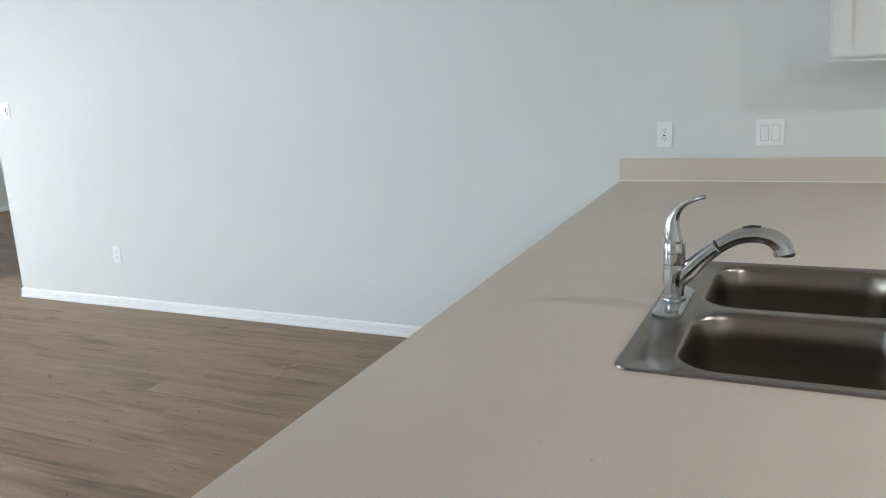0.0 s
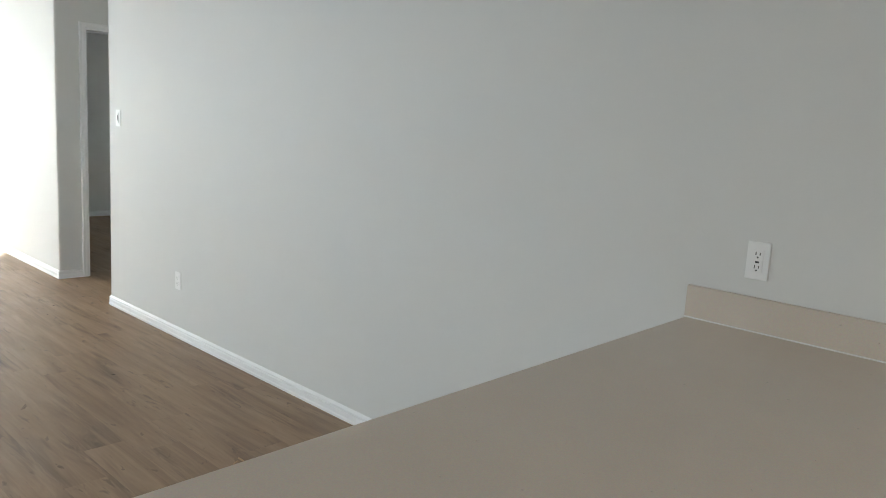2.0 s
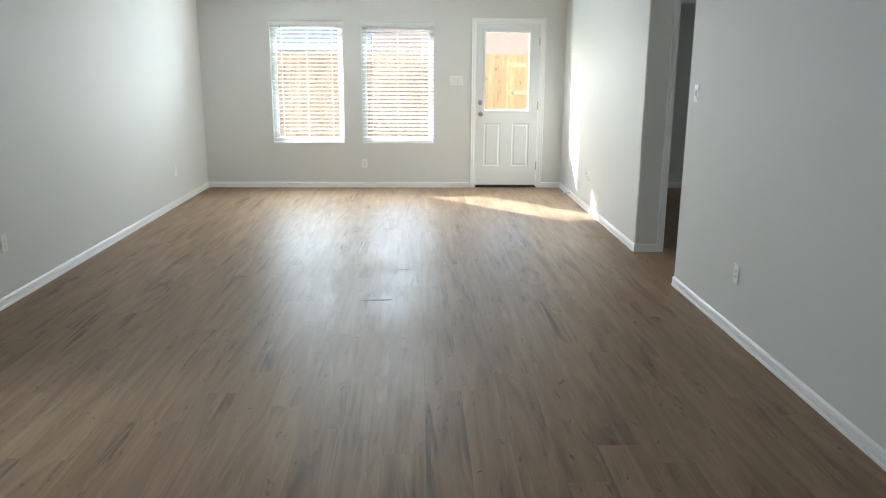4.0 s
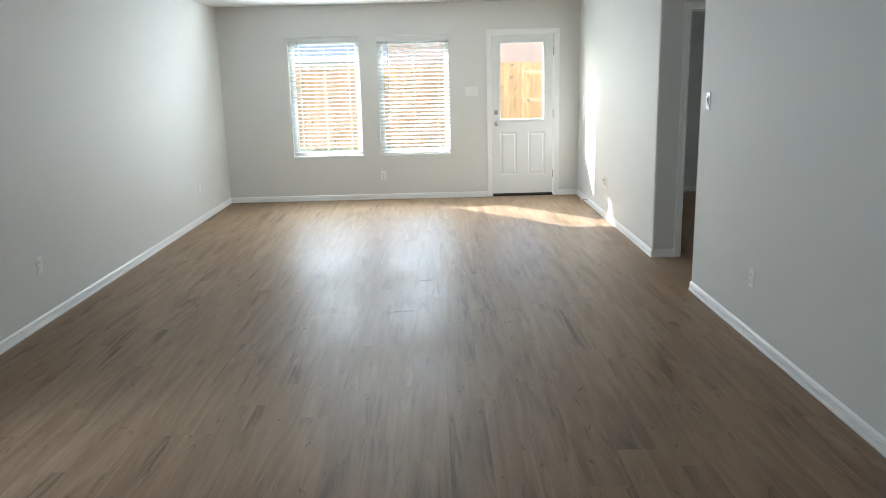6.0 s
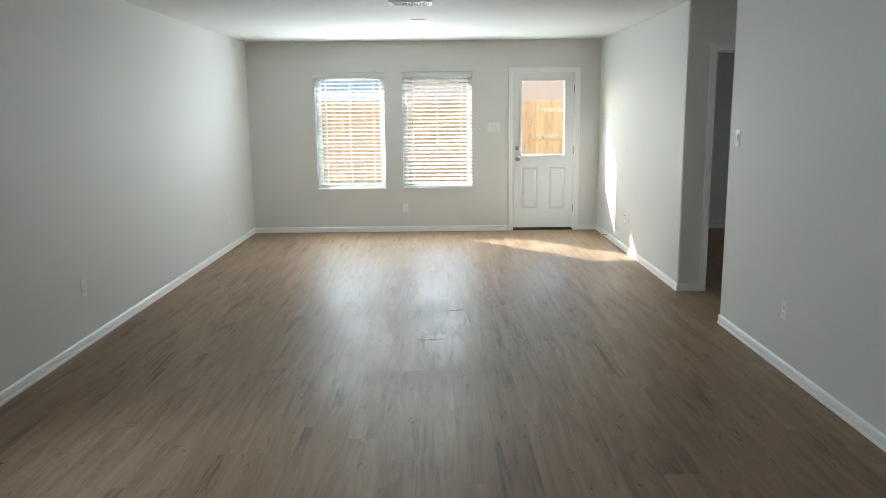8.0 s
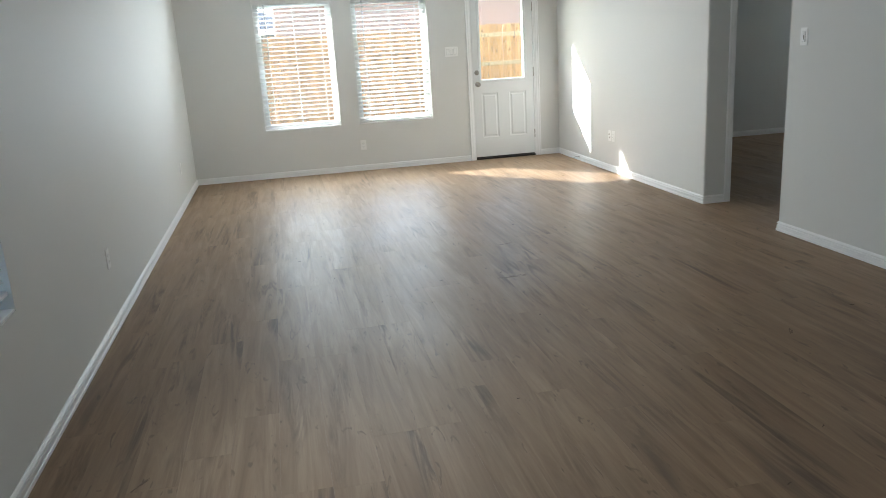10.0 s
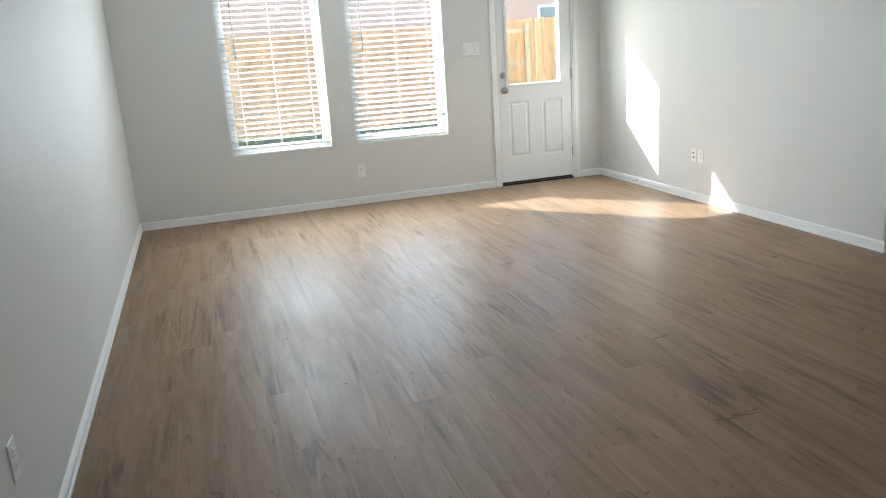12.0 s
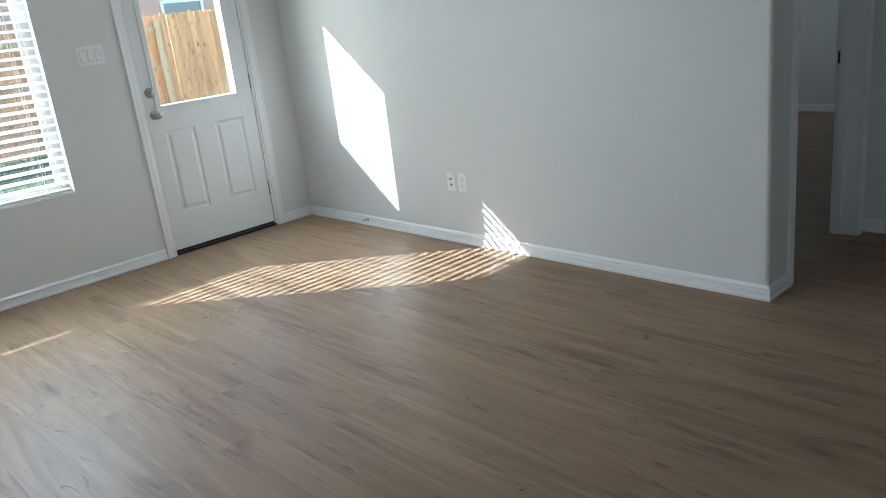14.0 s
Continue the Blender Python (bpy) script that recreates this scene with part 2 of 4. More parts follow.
M_FENCE = fence_material("cedar_picket", (0.72, 0.375, 0.16), (0.50, 0.225, 0.088), (0.15, 0.07, 0.04))
M_RAIL = fence_material("pine_rail", (0.62, 0.42, 0.23), (0.50, 0.32, 0.17), (0.2, 0.12, 0.06))


def grass_material():
    n = Nodes("lawn")
    v = n.coords()
    n.set(Base_Color=n.ramp(n.noise(v, 6, 6, 0.7), [(0.3, (0.045, 0.070, 0.030)), (0.6, (0.080, 0.115, 0.042)), (0.8, (0.13, 0.145, 0.07))]), Roughness=0.9)
    n.bump(n.noise(v, 60, 3), 0.8, 0.02)
    return n.mat


M_GRASS = grass_material()
M_BLADE = paint("grass_blade", (0.13, 0.18, 0.05), 0.7, 0.0, 30, 0.3)
M_TAN = paint("tan_siding", (0.56, 0.36, 0.27), 0.85, 0.3, 30, 0.08)
M_WHITEWALL = paint("white_siding", (0.75, 0.75, 0.74), 0.8, 0.2, 30, 0.06)


def shingle_material():
    n = Nodes("roof_shingle")
    v = n.coords((1, 1, 1))
    n.set(Base_Color=n.mix(n.noise(v, 3, 4), (0.045, 0.062, 0.09), (0.07, 0.09, 0.125)), Roughness=0.9)
    n.bump(n.noise(v, 40, 3), 0.5, 0.01)
    return n.mat


M_SHINGLE = shingle_material()
M_WOODBIT = paint("wood_chip", (0.50, 0.34, 0.20), 0.8, 0.2, 300, 0.2)
M_DARKBIT = paint("dirt_speck", (0.05, 0.035, 0.028), 0.8, 0.2, 300, 0.2)

# ---- mesh helpers ----


def finish(bm, name, material, smooth=False):
    bmesh.ops.recalc_face_normals(bm, faces=bm.faces)
    me = bpy.data.meshes.new(name)
    bm.to_mesh(me)
    bm.free()
    me.materials.append(material)
    if smooth:
        me.shade_smooth()
    return me


def part(name, bm, material, parent=None, label="", smooth=False):
    """Links a bmesh as one mesh object, under a thing or under a part."""
    ob = new(name, finish(bm, name, material, smooth))
    if parent is not None:
        ob.parent = parent
    if label:
        ob["label"] = label
    return ob


def base(name, place, label, category, group="", turn=0):
    """An Empty at the base of a thing."""
    ob = new(name)
    ob.empty_display_size = 0.05
    ob.matrix_world = pose(*place, 0, 0, turn)
    return tagged(ob, label, category, group)


def box(bm, x0, x1, y0, y1, z0, z1, bevel=0.0, segments=2):
    vs = bmesh.ops.create_cube(bm, size=1.0, matrix=Matrix.Translation(((x0 + x1) / 2, (y0 + y1) / 2, (z0 + z1) / 2)) @ Matrix.Diagonal((x1 - x0, y1 - y0, z1 - z0, 1)))["verts"]
    if bevel:
        es = list({e for v in vs for e in v.link_edges})
        bmesh.ops.bevel(bm, geom=es, offset=bevel, segments=segments, profile=0.5, affect="EDGES")
    return bm


def boxed(*a, **k):
    return box(bmesh.new(), *a, **k)


def cyl(bm, m, r0, r1, depth, n=24):
    bmesh.ops.create_cone(bm, cap_ends=True, segments=n, radius1=r0, radius2=r1, depth=depth, matrix=m)
    return bm


def lathe(bm, rings, m=None, n=32):
    """A body of turned rings (radius, height) about z."""
    m = m or Matrix()
    loops = []
    for r, z in rings:
        loops.append([bm.verts.new(m @ Vector((r * math.cos(a), r * math.sin(a), z))) for a in (2 * math.pi * k / n for k in range(n))])
    for a, b in zip(loops, loops[1:]):
        for k in range(n):
            bm.faces.new((a[k], a[(k + 1) % n], b[(k + 1) % n], b[k]))
    bm.faces.new(loops[0][::-1])
    bm.faces.new(loops[-1])
    return bm


def tube(bm, points, radii, n=16, flat=1.0):
    """A tube along points with a radius at each; flat squeezes it along its up direction."""
    points = [Vector(p) for p in points]
    loops = []
    side = None
    for k, p in enumerate(points):
        way = (points[min(k + 1, len(points) - 1)] - points[max(k - 1, 0)]).normalized()
        if side is None:
            side = way.cross(Vector((0, 0, 1)))
            if side.length < 0.1:
                side = way.cross(Vector((0, 1, 0)))
        side = (side - way * side.dot(way)).normalized()
        up = side.cross(way)
        r = radii[k]
        loops.append([bm.verts.new(p + side * r * math.cos(a) + up * r * flat * math.sin(a)) for a in (2 * math.pi * j / n for j in range(n))])
    for a, b in zip(loops, loops[1:]):
        for j in range(n):
            bm.faces.new((a[j], a[(j + 1) % n], b[(j + 1) % n], b[j]))
    bm.faces.new(loops[0][::-1])
    bm.faces.new(loops[-1])
    return bm


def glide(points, steps=6):
    """A smooth line through points."""
    pts = [Vector(p) for p in points]
    out = []
    for k in range(len(pts) - 1):
        a, b, c, d = pts[max(k - 1, 0)], pts[k], pts[k + 1], pts[min(k + 2, len(pts) - 1)]
        for s in range(steps):
            t = s / steps
            out.append(0.5 * ((2 * b) + (c - a) * t + (2 * a - 5 * b + 4 * c - d) * t * t + (3 * b - a - 3 * c + d) * t ** 3))
    return out + [pts[-1]]


def pierced(along, low, high, a0, a1, z0, z1, holes=()):
    """A wall as a solid with openings through it. along 'x': it runs in x from a0 to a1 and fills y from low to high."""
    bm = bmesh.new()
    cuts = sorted({a0, a1, *(v for h in holes for v in h[:2])})
    rows = sorted({z0, z1, *(v for h in holes for v in h[2:])})

    def solid(i, j):
        if not (0 <= i < len(cuts) - 1 and 0 <= j < len(rows) - 1):
            return False
        a, z = (cuts[i] + cuts[i + 1]) / 2, (rows[j] + rows[j + 1]) / 2
        return not any(h[0] < a < h[1] and h[2] < z < h[3] for h in holes)

    def at(a, d, z):
        return bm.verts.new((a, d, z) if along == "x" else (d, a, z))

    def quad(*ps):
        bm.faces.new([at(*p) for p in ps])

    for i in range(len(cuts) - 1):
        for j in range(len(rows) - 1):
            if not solid(i, j):
                continue
            (l, r), (b, t) = cuts[i:i + 2], rows[j:j + 2]
            for d in (low, high):
                quad((l, d, b), (r, d, b), (r, d, t), (l, d, t))
            for (di, dj), (p, q) in {(-1, 0): ((l, b), (l, t)), (1, 0): ((r, b), (r, t)), (0, -1): ((l, b), (r, b)), (0, 1): ((l, t), (r, t))}.items():
                if not solid(i + di, j + dj):
                    quad((p[0], low, p[1]), (q[0], low, q[1]), (q[0], high, q[1]), (p[0], high, p[1]))
    bmesh.ops.remove_doubles(bm, verts=bm.verts, dist=1e-5)
    return bm


def round_edges(bm, places, r=0.018):
    """Rounds the upright edges at the given x, y."""
    es = [e for e in bm.edges if all(any(abs(v.co.x - x) < 1e-4 and abs(v.co.y - y) < 1e-4 for x, y in places) for v in e.verts)
          and abs(e.verts[0].co.x - e.verts[1].co.x) < 1e-4 and abs(e.verts[0].co.y - e.verts[1].co.y) < 1e-4]
    bmesh.ops.bevel(bm, geom=es, offset=r, segments=5, profile=0.5, affect="EDGES")
    return bm


BASE_PROFILE = ((0, 0), (0.014, 0), (0.014, 0.014), (0.0105, 0.018), (0.0105, 0.043), (0.0050, 0.046), (0.0050, 0.051), (0.0115, 0.053), (0.0115, 0.058), (0.006, 0.065), (0.003, 0.069), (0, 0.070))
CASING_PROFILE = ((0, 0), (0.010, 0), (0.011, 0.012), (0.014, 0.020), (0.014, 0.040), (0.017, 0.046), (0.017, 0.054), (0.013, 0.058), (0, 0.058))


def run_profile(bm, p, q, out, up, profile, cut0=0.0, cut1=0.0):
    """A straight moulding from p to q; out and up span its profile. cut0, cut1: how far its ends lean per unit of each coordinate (out, up)."""
    p, q, out, up = (Vector(v) for v in (p, q, out, up))
    way = (q - p).normalized()
    c0, c1 = (c if isinstance(c, tuple) else (c, 0.0) for c in (cut0, cut1))
    a = [bm.verts.new(p + out * d + up * h + way * (c0[0] * d + c0[1] * h)) for d, h in profile]
    b = [bm.verts.new(q + out * d + up * h - way * (c1[0] * d + c1[1] * h)) for d, h in profile]
    k = len(profile)
    for i in range(k):
        bm.faces.new((a[i], a[(i + 1) % k], b[(i + 1) % k], b[i]))
    bm.faces.new(a[::-1])
    bm.faces.new(b)
    return bm


# ---- structure ----
W = 4.535          # the long wall beside the living room and kitchen
CEIL = 2.452
SOUTH = -3.4
OUTER = 10.15
BED = 9.34         # the bedroom's far side wall
WINDOWS = ((0.862, 1.757), (1.985, 2.888))
BED_WINDOWS = ((8.250, 9.147),)
SILL, HEAD = 0.566, 2.03
WEST_WINDOW = (2.645, 3.545)
WEST_SILL = 0.607
DOOR_X = (3.405, 4.235)

bm = pierced("x", 10.0, OUTER, -0.15, BED + 0.15, -0.15, CEIL,
             [(a, b, SILL, HEAD) for a, b in WINDOWS + BED_WINDOWS] + [(DOOR_X[0], DOOR_X[1], -0.02, 2.062)])
wall_north = tagged(part("wall_north", bm, M_WALL), "white painted drywall with two windows and a glazed back door", "wall", kind="structure")
bm = pierced("y", -0.15, 0.0, SOUTH, 10.0, -0.15, CEIL, [(WEST_WINDOW[0], WEST_WINDOW[1], WEST_SILL, HEAD)])
tagged(part("wall_west", bm, M_WALL), "white painted drywall with one window", "wall", kind="structure")
bm = pierced("y", W, W + 0.12, 6.60, 10.0, -0.15, CEIL)
tagged(part("wall_east_living", bm, M_WALL), "white painted drywall beside the living room, sunlit near the door", "wall", kind="structure")
bm = pierced("x", 6.47, 6.60, W, BED + 0.15, -0.15, CEIL, [(4.765, 5.605, -0.02, 2.068)])
round_edges(bm, [(W, 6.47)])
tagged(part("wall_bedroom", bm, M_WALL), "white painted drywall with a rounded corner and a doorway", "wall", kind="structure")
bm = pierced("y", W, W + 0.12, SOUTH, 5.43, -0.15, CEIL)
round_edges(bm, [(W, 5.43)])
tagged(part("wall_east_kitchen", bm, M_WALL), "long white painted drywall from the hall to the kitchen", "wall", kind="structure")
bm = pierced("x", 5.31, 5.43, W + 0.12, 5.82, -0.15, CEIL)
tagged(part("wall_hall_near", bm, M_WALL), "white painted drywall of the small hall", "wall", kind="structure")
bm = pierced("y", 5.70, 5.82, 5.43, 6.47, -0.15, CEIL)
tagged(part("wall_hall_end", bm, M_WALL), "white painted drywall at the end of the hall", "wall", kind="structure")
bm = pierced("y", BED, BED + 0.15, 6.60, 10.0, -0.15, CEIL)
tagged(part("wall_bedroom_side", bm, M_WALL), "white painted drywall of the bedroom with sun stripes", "wall", kind="structure")
bm = pierced("x", SOUTH - 0.15, SOUTH, -0.15, W + 0.12, -0.15, CEIL)
tagged(part("wall_south", bm, M_WALL), "plain white painted drywall closing the kitchen", "wall", kind="structure")
tagged(part("ceiling", boxed(-0.15, BED + 0.15, SOUTH - 0.15, OUTER, CEIL, CEIL + 0.2), M_CEILING), "flat white painted ceiling with light texture", "ceiling", kind="structure")

# the eave over the back wall, its board hanging a little lower than its soffit
eave = base("roof_eave", (4.7, OUTER, 2.30), "painted roof eave along the back of the house", "eave")
eave["kind"] = "structure"
bm = boxed(-5.4, 5.6, 0.0, 0.41, 0.0, 0.10)
part("soffit", bm, M_TRIM, eave)
part("fascia", boxed(-5.4, 5.6, 0.41, 0.435, -0.05, 0.16, 0.003), M_TRIM, eave)

# baseboards, butted against casings and mitred at outer corners
bm = bmesh.new()
run_profile(bm, (0, 10, 0), (3.352, 10, 0), (0, -1, 0), (0, 0, 1), BASE_PROFILE, 1)
run_profile(bm, (4.287, 10, 0), (W, 10, 0), (0, -1, 0), (0, 0, 1), BASE_PROFILE, 0, 1)
tagged(part("baseboard_north", bm, M_TRIM), "white moulded wooden baseboard along the window wall", "baseboard", kind="structure")
bm = bmesh.new()
run_profile(bm, (0, SOUTH, 0), (0, 10, 0), (1, 0, 0), (0, 0, 1), BASE_PROFILE, 0, 1)
tagged(part("baseboard_west", bm, M_TRIM), "white moulded wooden baseboard on the window side wall", "baseboard", kind="structure")
bm = bmesh.new()
run_profile(bm, (W, 6.47, 0), (W, 10, 0), (-1, 0, 0), (0, 0, 1), BASE_PROFILE, -1, 1)
run_profile(bm, (W, 6.47, 0), (4.722, 6.47, 0), (0, -1, 0), (0, 0, 1), BASE_PROFILE, -1, 0)
tagged(part("baseboard_east_living", bm, M_TRIM), "white moulded wooden baseboard wrapping the wall corner", "baseboard", kind="structure")
bm = bmesh.new()
run_profile(bm, (W, 0.9, 0), (W, 5.43, 0), (-1, 0, 0), (0, 0, 1), BASE_PROFILE, 0, -1)
run_profile(bm, (W, 5.43, 0), (5.70, 5.43, 0), (0, 1, 0), (0, 0, 1), BASE_PROFILE, -1, 1)
run_profile(bm, (5.70, 5.43, 0), (5.70, 6.47, 0), (-1, 0, 0), (0, 0, 1), BASE_PROFILE, 1, 1)
tagged(part("baseboard_east_kitchen", bm, M_TRIM), "white moulded wooden baseboard along the long wall and hall", "baseboard", kind="structure")
bm = bmesh.new()
run_profile(bm, (W + 0.12, 10, 0), (BED, 10, 0), (0, -1, 0), (0, 0, 1), BASE_PROFILE, 1, 1)
run_profile(bm, (BED, 6.60, 0), (BED, 10, 0), (-1, 0, 0), (0, 0, 1), BASE_PROFILE, 1, 1)
tagged(part("baseboard_bedroom", bm, M_TRIM), "white moulded wooden baseboard of the bedroom", "baseboard", kind="structure")


def casing(bm, x0, x1, top, y, out):
    """Mitred moulding round three sides of a doorway whose inner edges are x0, x1 and top."""
    o = (0, out, 0)
    run_profile(bm, (x0, y, 0), (x0, y, top), o, (-1, 0, 0), CASING_PROFILE, 0, (0, -1))
    run_profile(bm, (x1, y, 0), (x1, y, top), o, (1, 0, 0), CASING_PROFILE, 0, (0, -1))
    run_profile(bm, (x0, y, top), (x1, y, top), o, (0, 0, 1), CASING_PROFILE, (0, -1), (0, -1))
    return bm


# the doorway to the bedroom
trim = base("door_2", (5.185, 6.47, 0), "white cased doorway with no door leaf in view", "doorway")
trim["kind"] = "structure"
bm = casing(bmesh.new(), -0.405, 0.405, 2.05, 0.0, -1)
part("casing", bm, M_TRIM, trim)
bm = boxed(-0.42, -0.405, -0.001, 0.131, 0, 2.05)
box(bm, 0.405, 0.42, -0.001, 0.131, 0, 2.05)
box(bm, -0.42, 0.42, -0.001, 0.131, 2.05, 2.065)
part("jamb", bm, M_TRIM, trim)
bm = boxed(-0.405, -0.393, 0.075, 0.110, 0, 2.038)
box(bm, 0.393, 0.405, 0.075, 0.110, 0, 2.038)
box(bm, -0.405, 0.405, 0.075, 0.110, 2.038, 2.05)
part("stop", bm, M_TRIM, trim)
part("strike_plate", boxed(0.4025, 0.4055, 0.085, 0.125, 0.905, 0.965, 0.001), M_PLATE, trim, "dark metal strike plate")

# ---- windows ----


def make_window(name, x0, x1, z0, z1, label, place=None, turn=0, screened=True):
    """A vinyl single-hung window in a wall that faces -y: local origin in the middle of the sill, on the room's face of the wall."""
    w, h = (x1 - x0) / 2, z1 - z0
    ob = base(name, place or ((x0 + x1) / 2, 10.0, z0), label, "window", turn=turn)
    ob["kind"] = "structure"
    y0, y1, f = 0.075, 0.135, 0.042
    bm = boxed(-w, -w + f, y0, y1, 0, h)
    box(bm, w - f, w, y0, y1, 0, h)
    box(bm, -w + f, w - f, y0, y1, 0, f)
    box(bm, -w + f, w - f, y0, y1, h - f, h)
    part("window_frame", bm, M_VINYL, ob)
    y, lo, hi = y0 + 0.020, f, h - f
    bm = boxed(-w + f, -w + f + 0.022, y, y + 0.02, lo, hi)
    box(bm, w - f - 0.022, w - f, y, y + 0.02, lo, hi)
    box(bm, -w + f + 0.022, w - f - 0.022, y, y + 0.02, lo, lo + 0.026)
    box(bm, -w + f + 0.022, w - f - 0.022, y, y + 0.02, hi - 0.026, hi)
    part("sash", bm, M_VINYL, ob)
    pane = part("pane", boxed(-w + f + 0.020, w - f - 0.020, y + 0.008, y + 0.012, lo + 0.024, hi - 0.024), M_DOUBLE, ob, "clear glass pane")
    pane.visible_shadow = False
    if screened:
        screen = part("insect_screen", boxed(-w + f, w - f, y1 - 0.008, y1 - 0.006, f, h - f), M_SCREEN, ob, "fine charcoal insect screen")
        bm = boxed(-w + f, -w + f + 0.012, y1 - 0.012, y1 - 0.003, f, h - f)
        box(bm, w - f - 0.012, w - f, y1 - 0.012, y1 - 0.003, f, h - f)
        box(bm, -w + f + 0.012, w - f - 0.012, y1 - 0.012, y1 - 0.003, f, f + 0.012)
        box(bm, -w + f + 0.012, w - f - 0.012, y1 - 0.012, y1 - 0.003, h - f - 0.012, h - f)
        part("screen_frame", bm, M_VINYL, screen)
    part("window_sill", boxed(-w + 0.001, w - 0.001, 0.002, y0, 0.0005, 0.012, 0.003), M_TRIM, ob)
    return ob


def slat_mesh(length, holes=()):
    """A slightly crowned faux-wood slat with rounded long edges, lying flat, 50 mm wide; holes: (x, width, depth) for its lift cords."""
    bm = bmesh.new()

    def crown(y):
        return 0.0030 - 4.8 * y * y

    def strip(x0, x1, ys):
        ring = [(y, max(crown(y), 0.0)) for y in ys] + [(y, crown(y) - 0.0026 if abs(y) < 0.0249 else -0.0010) for y in reversed(ys)]
        a = [bm.verts.new((x0, y, z)) for y, z in ring]
        b = [bm.verts.new((x1, y, z)) for y, z in ring]
        k = len(ring)
        for i in range(k):
            bm.faces.new((a[i], a[(i + 1) % k], b[(i + 1) % k], b[i]))
        bm.faces.new(a)
        bm.faces.new(b[::-1])

    whole = (-0.025, -0.0235, -0.012, 0.0, 0.012, 0.0235, 0.025)
    x = -length / 2
    for hx, wide, deep in sorted(holes):
        strip(x, hx - wide / 2, whole)
        strip(hx - wide / 2, hx + wide / 2, (-0.025, -0.0235, -deep / 2))
        strip(hx - wide / 2, hx + wide / 2, (deep / 2, 0.0235, 0.025))
        x = hx + wide / 2
    strip(x, length / 2, whole)
    return finish(bm, "slat", M_SLAT)


def make_blind(place, width, drop, tilt, label, turn=0, tilts={}, wand=True, holes=()):
    """A faux-wood blind. place: middle of the top of the opening on the wall's face; drop: down to the bottom rail; tilt: degrees by which the room edge hangs."""
    ob = base("window_blind", place, label, "blind", "window blinds", turn)
    w = width / 2
    # moulded valance over the headrail, a little proud of the wall
    prof = ((0.0, -0.030), (-0.012, -0.030), (-0.014, -0.022), (-0.014, 0.022), (-0.018, 0.030), (-0.024, 0.036), (-0.024, 0.044), (0.0, 0.044))
    bm = bmesh.new()
    a = [bm.verts.new((-w - 0.012, y, z)) for y, z in prof]
    b = [bm.verts.new((w + 0.012, y, z)) for y, z in prof]
    for i in range(len(prof)):
        bm.faces.new((a[i], a[(i + 1) % len(prof)], b[(i + 1) % len(prof)], b[i]))
    bm.faces.new(a)
    bm.faces.new(b[::-1])
    part("valance", bm, M_SLAT, ob)
    part("headrail", boxed(-w + 0.004, w - 0.004, 0.006, 0.060, -0.034, 0.0), M_VINYL, ob)
    mesh = slat_mesh(2 * w - 0.012, holes)
    pitch = 0.0495
    first = -0.052
    count = int((drop + first - 0.03) / pitch) + 1
    yc = 0.034
    for k in range(count):
        s = new("slat", mesh)
        s.parent = ob
        angle = tilts.get(count - k, tilt) + 0.4 * math.sin(k * 2.1) + 0.3 * math.sin(k * 0.7)
        s.matrix_local = Matrix.Translation((0.0012 * math.sin(k * 3.3), yc, first - k * pitch)) @ Matrix.Rotation(radians(angle), 4, "X")
    part("bottom_rail", boxed(-w + 0.006, w - 0.006, yc - 0.025, yc + 0.025, -drop - 0.010, -drop + 0.008, 0.004), M_SLAT, ob)
    for x in (-w * 0.70, 0.0, w * 0.70):
        bm = bmesh.new()
        reach = 0.026 * math.cos(radians(tilt))
        for y in (yc - reach, yc + reach):
            tube(bm, [(x, y, -0.034), (x, y, -drop)], [0.0011, 0.0011], 6)
        tube(bm, [(x + 0.004, yc - reach - 0.002, -0.034), (x + 0.004, yc - reach - 0.002, -drop)], [0.0009, 0.0009], 6)
        part("ladder_cord", bm, M_CORD, ob)
        part("cord_button", cyl(bmesh.new(), Matrix.Translation((x, yc, -drop - 0.011)), 0.007, 0.007, 0.006, 12), M_PLASTIC, ob)
    if wand:
        bm = tube(bmesh.new(), [(-w + 0.125, -0.018, -0.030), (-w + 0.127, -0.018, -0.60)], [0.0042, 0.0042], 8)
        cyl(bm, Matrix.Translation((-w + 0.127, -0.018, -0.61)), 0.006, 0.006, 0.03, 8)
        part("wand", bm, M_WAND, ob, "thin grey tilt wand")
    return ob


make_window("window_1", *WINDOWS[0], SILL, HEAD, "white vinyl window in a drywall recess with a bare sill")
make_window("window_2", *WINDOWS[1], SILL, HEAD, "white vinyl window in a drywall recess beside the back door")
make_window("window_3", WEST_WINDOW[0], WEST_WINDOW[1], WEST_SILL, HEAD, "white vinyl window in the side wall", (0.0, sum(WEST_WINDOW) / 2, WEST_SILL), 90, False)
make_window("window_4", *BED_WINDOWS[0], SILL, HEAD, "white vinyl window of the bedroom near the corner")

